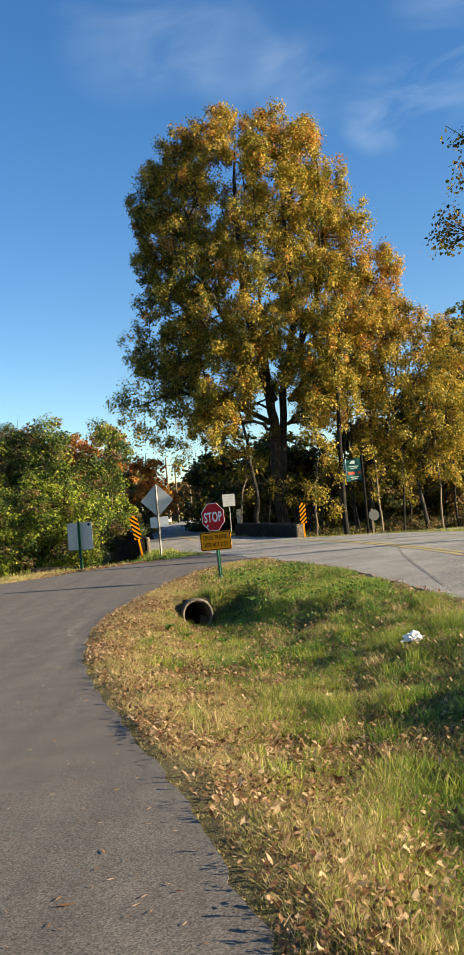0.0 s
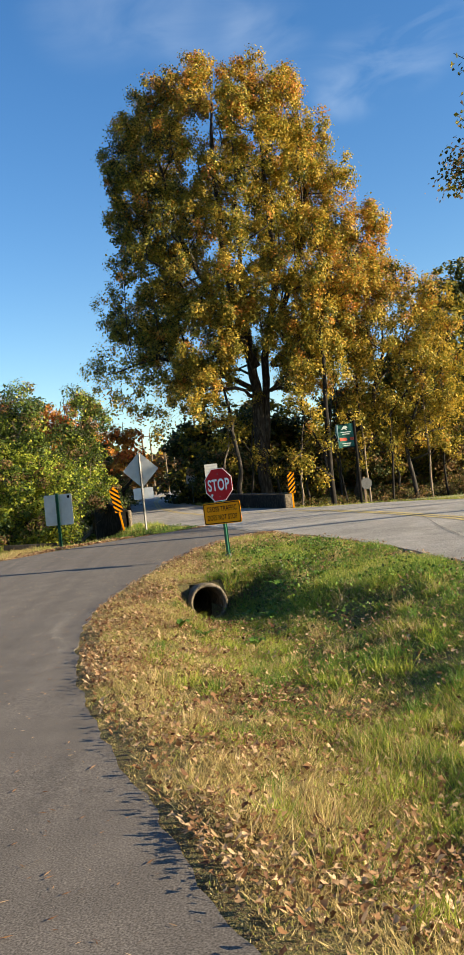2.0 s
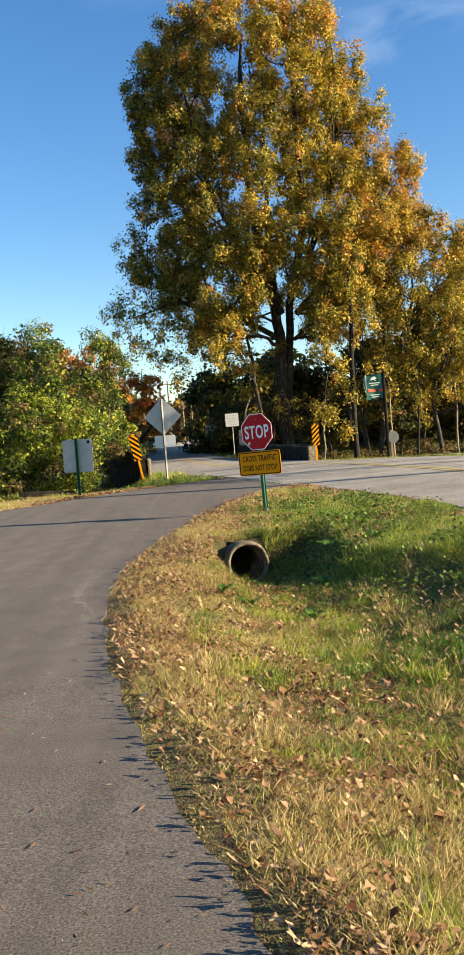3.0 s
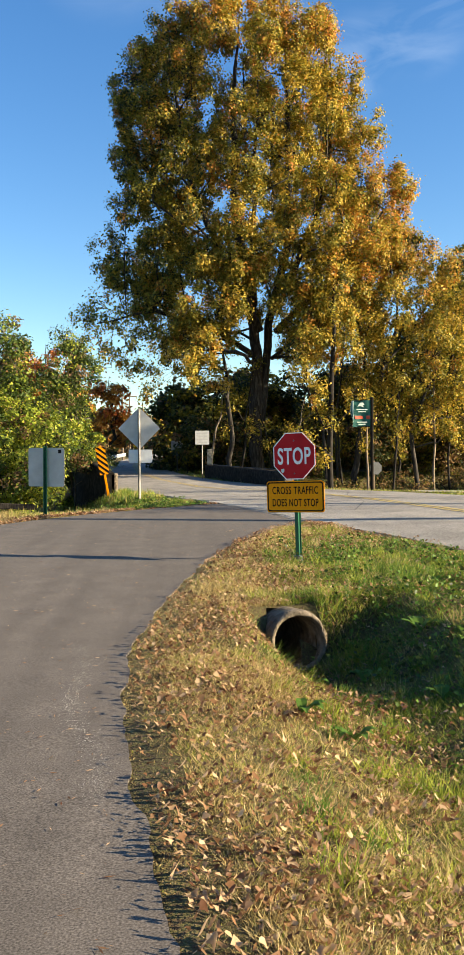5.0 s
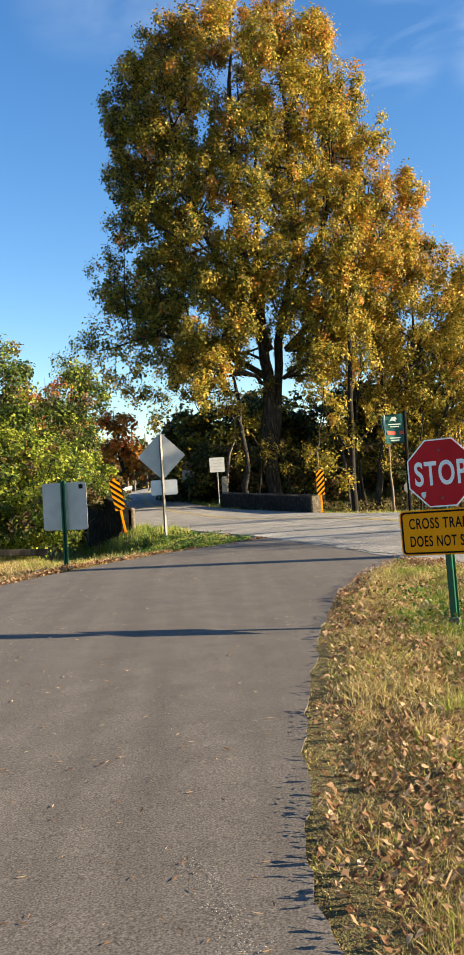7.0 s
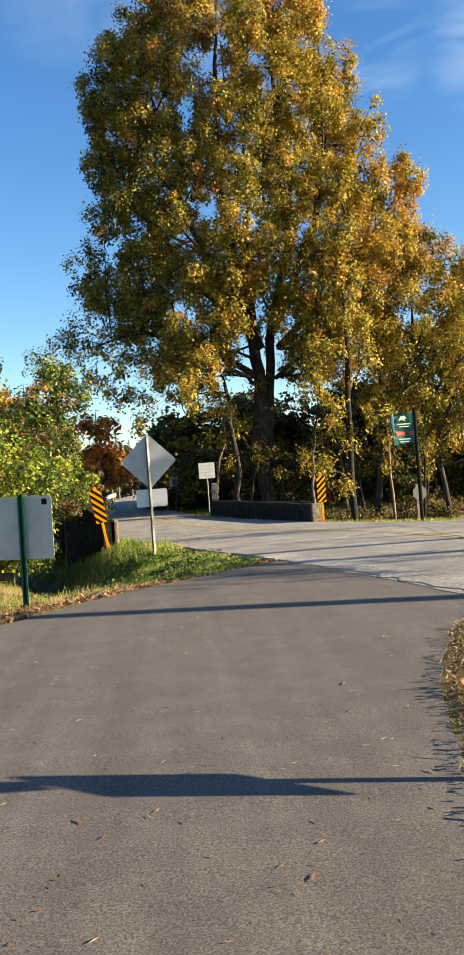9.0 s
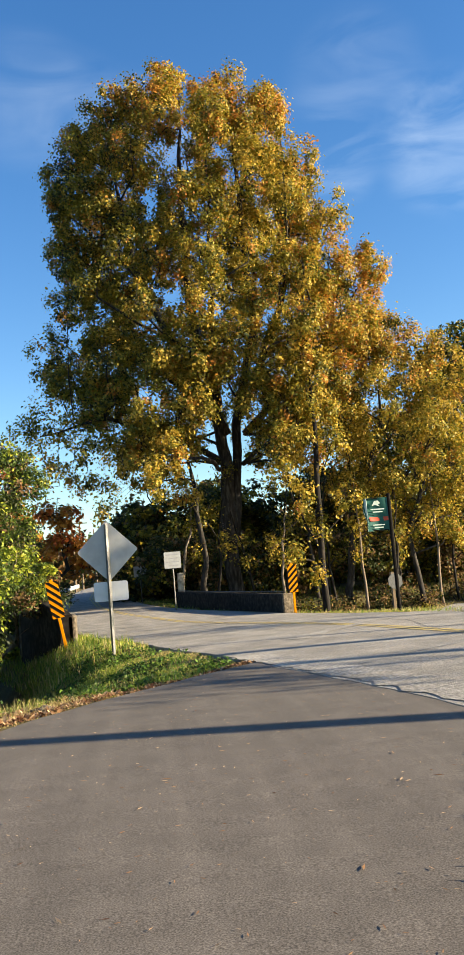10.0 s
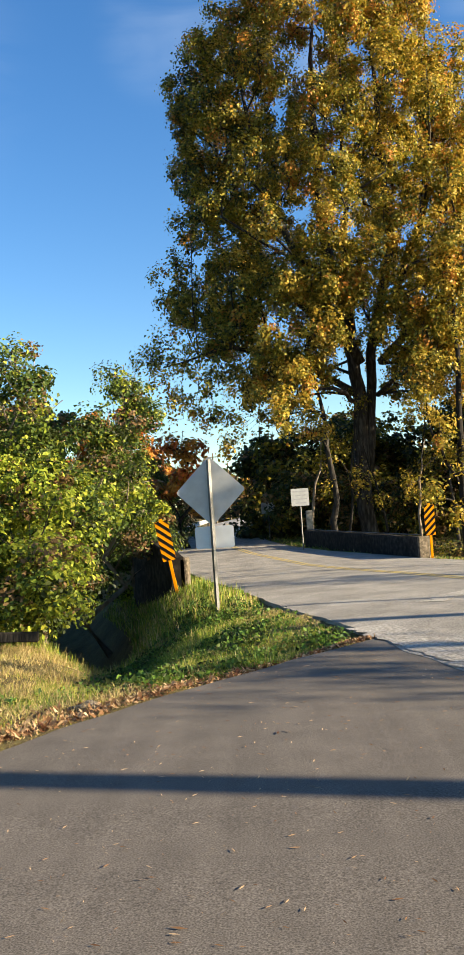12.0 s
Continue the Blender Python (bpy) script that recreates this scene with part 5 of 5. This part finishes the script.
def lawn(name, n, area, hmin, hmax, wid, seed, label, green, tall=0.0):
    """tall: how much higher the grass stands where it grows rank, in patches."""
    rng = np.random.default_rng(seed)
    x, y = scatter(n, *area, rng, -0.05)
    bald = patch(x, y, 0.3, 5) * 0.6 + patch(x, y, 0.12, 6) * 0.4
    keep = rng.uniform(size=len(x)) < smooth(0.12, 0.5, bald) + 0.12
    x, y = x[keep], y[keep]
    rank = smooth(0.45, 0.75, patch(x, y, 0.8, 2) * 0.65 + patch(x, y, 0.3, 3) * 0.35)
    bright = height(x, y) > -1.1
    x, y, rank = x[bright], y[bright], rank[bright]
    wet = green(x, y)
    g = wet + 0.45 * (patch(x, y, 0.45, 4) - 0.5) + 0.3 * (patch(x, y, 1.4, 7) - 0.5) + rng.normal(0, 0.27, len(x))
    choice = np.where(g > 0.78, 2, np.where(g > 0.4, 1, 0))
    rim = np.where(paved(x, y, 0.08), 0.2, np.where(paved(x, y, 0.2), 0.5, 1.0))
    hg = rim * rng.uniform(hmin, hmax, len(x)) * (0.65 + 0.7 * patch(x, y, 0.2, 8)) * (1 + tall * rank * np.clip(wet + 0.35, 0.15, 1))
    return blades(name, x, y, hg, rng.uniform(0.6, 1.4, len(x)) * wid, [G_DRY, G_GREEN, G_DEEP], choice, rng, label, "grass")


def ditch_green(x, y):
    t = (x - along(TRAIL_R, y)) / np.maximum(along(ROAD_L, y) - along(TRAIL_R, y), 0.1)
    return 0.1 + 0.6 * smooth(0.1, 0.48, t) + 0.14 * smooth(13, 18, y) + 0.16 * smooth(7, 3, y) * smooth(0.05, 0.3, t)


lawn("grass", 760000, (-2.1, 2.9, 2.2, 13.5), 0.012, 0.046, 0.0046, 301, "mixed straw-coloured and green grass in the ditch", ditch_green, 1.7)
lawn("grass", 210000, (-2.2, 2.2, 13.5, 20.0), 0.018, 0.06, 0.0062, 302, "mixed straw-coloured and green grass on the ditch bank", ditch_green, 0.8)
lawn("grass", 150000, (-7.5, -0.6, 17.5, 31.0), 0.03, 0.085, 0.008, 303, "long green grass on the bank by the road", lambda x, y: 0.14 + 0.5 * smooth(-4.2, -3.2, x) * smooth(21.5, 23.5, y) - 0.5 * np.exp(-np.maximum(np.where(y < 24.4, along(TRAIL_L, y), along(ROAD_L, y)) - x, 0) / 0.22), 1.6)
lawn("grass", 40000, (-9, -2.0, 29.0, 42.0), 0.08, 0.25, 0.02, 304, "long grass beside the bridge", lambda x, y: 0.6 + 0 * x)
lawn("grass", 60000, (2.0, 16.0, 28.0, 62.0), 0.05, 0.14, 0.022, 305, "sunlit short grass at the wood's edge", lambda x, y: 0.5 + 0 * x)
lawn("grass", 30000, (-4.0, 3.0, 42.0, 75.0), 0.05, 0.16, 0.025, 306, "short grass beside the far road", lambda x, y: 0.55 + 0 * x)


def tufts(n, per, area, seed, label):
    rng = np.random.default_rng(seed)
    x0, y0 = scatter(n, *area, rng, 0.4)
    x = np.repeat(x0, per) + rng.normal(0, 0.045, len(x0) * per)
    y = np.repeat(y0, per) + rng.normal(0, 0.045, len(x0) * per)
    kind = np.repeat(rng.choice(3, len(x0), p=(0.25, 0.4, 0.35)), per)
    hg = np.repeat(rng.uniform(0.06, 0.15, len(x0)), per) * rng.uniform(0.5, 1.1, len(x))
    return blades("grass_tufts", x, y, hg, np.full(len(x), 0.006), [G_DRY, G_GREEN, G_DEEP], kind, rng, label, "grass")


tufts(620, 70, (-1.2, 2.4, 3.0, 17.5), 311, "taller uneven tufts of grass in the ditch")
tufts(420, 60, (-4.6, -0.9, 21.5, 30.0), 312, "taller seeding tufts of grass on the bank")


def leafy_cover(n, area, size, seed, dens, label):
    """Low leafy weeds: small leaves held a little over the ground."""
    rng = np.random.default_rng(seed)
    x, y = scatter(n, *area, rng, 0.06)
    keep = rng.uniform(size=len(x)) < dens(x, y) * smooth(0.35, 0.6, patch(x, y, 0.5, 21) * 0.6 + patch(x, y, 0.16, 22) * 0.4)
    x, y = x[keep], y[keep]
    z = height(x, y) + 0.015 + rng.uniform(0, 0.11, len(x)) * (0.4 + patch(x, y, 0.3, 23))
    v, f = leaf_quads(np.stack([x, y, z], 1), size, rng, up=0.9)
    choice = rng.choice(3, len(x), p=(0.45, 0.2, 0.35))
    tagged(link_mesh("ground_weeds", v, f, [G_DEEP, L_DARK, L_GREEN], None, "", np.concatenate([choice, choice])), label, "weeds", kind="stuff")


def litter(n, area, size, seed, dens, label="scattered dry brown fallen leaves on the grass", up=0.05):
    rng = np.random.default_rng(seed)
    x, y = scatter(n, *area, rng, 0.03)
    keep = rng.uniform(size=len(x)) < dens(x, y)
    x, y = x[keep], y[keep]
    n = len(x)
    c = np.stack([x, y, height(x, y) + rng.uniform(0.015, up, n)], 1)
    tilt = rng.normal(0, 0.6, (n, 2))
    rim, turn, s = [], rng.uniform(0, math.tau, n), size * rng.uniform(0.5, 1.5, n)
    for k in range(7):
        r = s * rng.uniform(0.25, 0.75, n) * (1.25 if k % 2 else 0.7)
        ang = turn + k * math.tau / 7
        dx, dy = r * np.cos(ang), r * np.sin(ang) * 0.75
        rim.append(c + np.stack([dx, dy, dx * tilt[:, 0] + dy * tilt[:, 1] + s * rng.uniform(-0.1, 0.3, n)], 1))
    v = np.stack([c] + rim, 1).reshape(-1, 3)
    k8 = np.arange(n)[:, None] * 8
    f = np.concatenate([k8 + np.array([[0, 1 + k, 1 + (k + 1) % 7]]) for k in range(7)])
    ob = link_mesh("leaf_litter", v, f, [L_LITTER], None)
    return tagged(ob, label, "fallen leaves", kind="stuff")


def edge_density(x, y):
    d = x - along(TRAIL_R, y)
    drift = smooth(0.5, 0.72, patch(x, y, 0.55, 11) * 0.6 + patch(x, y, 0.2, 12) * 0.4)
    return 0.12 + 0.85 * np.exp(-((d - 0.6) / 0.8) ** 2) * drift


def leaf_density(x, y):
    d = x - along(TRAIL_R, y)
    drift = smooth(0.4, 0.62, patch(x, y, 0.7, 11) * 0.55 + patch(x, y, 0.22, 13) * 0.45)
    return 0.06 + 0.8 * np.exp(-((d - 0.75) / 0.75) ** 2) * drift


litter(170000, (-2.0, 2.6, 2.5, 19.5), 0.018, 401, edge_density)
litter(120000, (-2.0, 2.6, 2.5, 19.5), 0.021, 403, leaf_density, "curled brown and tan oak leaves lying in drifts", 0.055)
litter(60000, (-5.2, -0.5, 18.5, 24.5), 0.03, 402, lambda x, y: np.exp(-np.abs(along(TRAIL_L, y) - x) / 0.3))


leafy_cover(60000, (-4.6, -0.9, 21.5, 33.0), 0.045, 411, lambda x, y: smooth(-4.4, -3.6, x) * smooth(22, 23.5, y) * smooth(0.1, 0.5, np.where(y < 24.4, along(TRAIL_L, y), along(ROAD_L, y)) - x), "low dark leafy weeds on the bank by the sign")
leafy_cover(16000, (-0.9, 2.2, 9.5, 16.5), 0.032, 412, lambda x, y: smooth(9.8, 11.5, y) * smooth(-0.75, -0.2, x) * smooth(0.2, 0.7, along(ROAD_L, y) - x), "low dark leafy weeds round the ditch and pipe")


def twigs_on_path(n, seed):
    rng = np.random.default_rng(seed)
    y = rng.uniform(3, 23.5, n)
    a, b = along(TRAIL_L, y), along(TRAIL_EDGE, y)
    x = a + (b - a) * rng.uniform(0.05, 0.97, n)
    c = np.stack([x, y, along(TRAIL_Z, y) + 0.006], 1)
    t = rng.uniform(0, math.tau, n)
    L = rng.uniform(0.005, 0.022, n)[:, None] * np.where(rng.uniform(size=n) < 0.06, 1.8, 1.0)[:, None]
    u = np.stack([np.cos(t), np.sin(t), 0 * t], 1)
    w = np.stack([-np.sin(t), np.cos(t), 0 * t + 0.25], 1) * 0.15
    v = np.stack([c - u * L, c + w * L, c + u * L, c - w * L], 1).reshape(-1, 3)
    ob = link_mesh("path_debris", v, np.arange(4 * n).reshape(n, 4), [L_LITTER], None)
    return tagged(ob, "tiny dry leaf stems and seeds strewn on the path", "debris", kind="stuff")


twigs_on_path(5500, 501)


def pale_scuffs(n, seed):
    rng = np.random.default_rng(seed)
    t = rng.uniform(0, 1, n)
    x = -2.2 + 0.35 * t + 0.05 * np.sin(t * 9) + rng.normal(0, 0.035, n)
    y = 12.1 - 2.4 * t + rng.normal(0, 0.05, n)
    c = np.stack([x, y, along(TRAIL_Z, y) + 0.004], 1)
    r = rng.uniform(0.0014, 0.0034, n)
    o = np.array([(1, 0, 0), (0, 1, 0.4), (-1, 0.1, 0), (0, -1, 0)])
    v = (c[:, None] + o[None] * r[:, None, None]).reshape(-1, 3)
    tagged(link_mesh("path_chips", v, np.arange(4 * n).reshape(n, 4), [M_PATCH], None), "pale dusty scuff of tiny chips on the path", "debris", kind="stuff")


pale_scuffs(1500, 502)


def weed(x, y, size, seed):
    rng = np.random.default_rng(seed)
    s = base("broadleaf_weed", pose(x, y, h(x, y)), "low broad-leaved green weed in the grass", "weed", "ditch weeds")
    for k in range(int(rng.integers(5, 9))):
        a = rng.uniform(0, math.tau)
        L, w = size * rng.uniform(0.7, 1.2), size * 0.24
        bm = bmesh.new()
        rows = []
        for i in range(5):
            t = i / 4
            r, hh = L * t, 0.02 + size * 0.55 * math.sin(t * 2.2)
            ww = w * math.sin(math.pi * min(0.97, 0.08 + t * 0.9))
            rows.append([bm.verts.new((r * math.cos(a) - o * ww * math.sin(a), r * math.sin(a) + o * ww * math.cos(a), hh - abs(o) * -0.25 * ww)) for o in (-1, 0, 1)])
        for p, q in zip(rows, rows[1:]):
            for i in range(2):
                bm.faces.new((p[i], p[i + 1], q[i + 1], q[i]))
        part("leaf", bm, G_DEEP, s)
    return s


for i, (x, y, sz) in enumerate(((-0.95, 10.9, 0.12), (-0.72, 10.75, 0.11), (-0.75, 11.9, 0.1), (-0.35, 12.3, 0.13), (0.1, 12.6, 0.14), (-0.1, 11.4, 0.12), (0.5, 12.2, 0.13), (-0.3, 10.2, 0.12))):
    weed(x, y, sz, 600 + i)


def paper():
    x, y = 1.33, 8.0
    bm = bmesh.new()
    bmesh.ops.create_icosphere(bm, subdivisions=3, radius=1)
    rng = np.random.default_rng(9)
    for v in bm.verts:
        k = 0.7 + 0.7 * noise.noise(v.co * 2.9) + 0.16 * rng.normal()
        v.co = Vector((v.co.x * 0.1 * k, v.co.y * 0.07 * k, max(-0.02, v.co.z * 0.05 * k)))
    ob = part("litter_paper", bm, M_PAPER)
    ob.matrix_world = pose(x, y, h(x, y) + 0.05, 0, 0, 20)
    tagged(ob, "crumpled scrap of white paper lying in the grass", "litter")


paper()


def rock(x, y, s, seed):
    bm = bmesh.new()
    bmesh.ops.create_icosphere(bm, subdivisions=3, radius=1)
    for v in bm.verts:
        k = 0.85 + 0.4 * noise.noise(v.co * 1.4 + Vector((seed, 0, 0))) + 0.08 * noise.noise(v.co * 6)
        v.co = Vector((v.co.x * s * k, v.co.y * s * 0.6 * k, v.co.z * s * 0.42 * k))
    ob = part("rock", bm, M_PIPE, smooth_shade=True)
    ob.matrix_world = pose(x, y, h(x, y) + s * 0.15, 0, 0, 40)
    tagged(ob, "half-buried tan stone at the path's edge", "rock")


rock(-3.12, 21.9, 0.14, 3)


def old_timber():
    x, y = -5.9, 28.0
    ob = part("timber_rail", box(bmesh.new(), (0, 0, 0), (1.5, 0.1, 0.14), 0.02), M_BARK)
    ob.matrix_world = pose(x, y, h(x, y) + 0.22, 0, 3, 8)
    tagged(ob, "weathered grey-brown timber rail lying under the thicket", "timber")


old_timber()
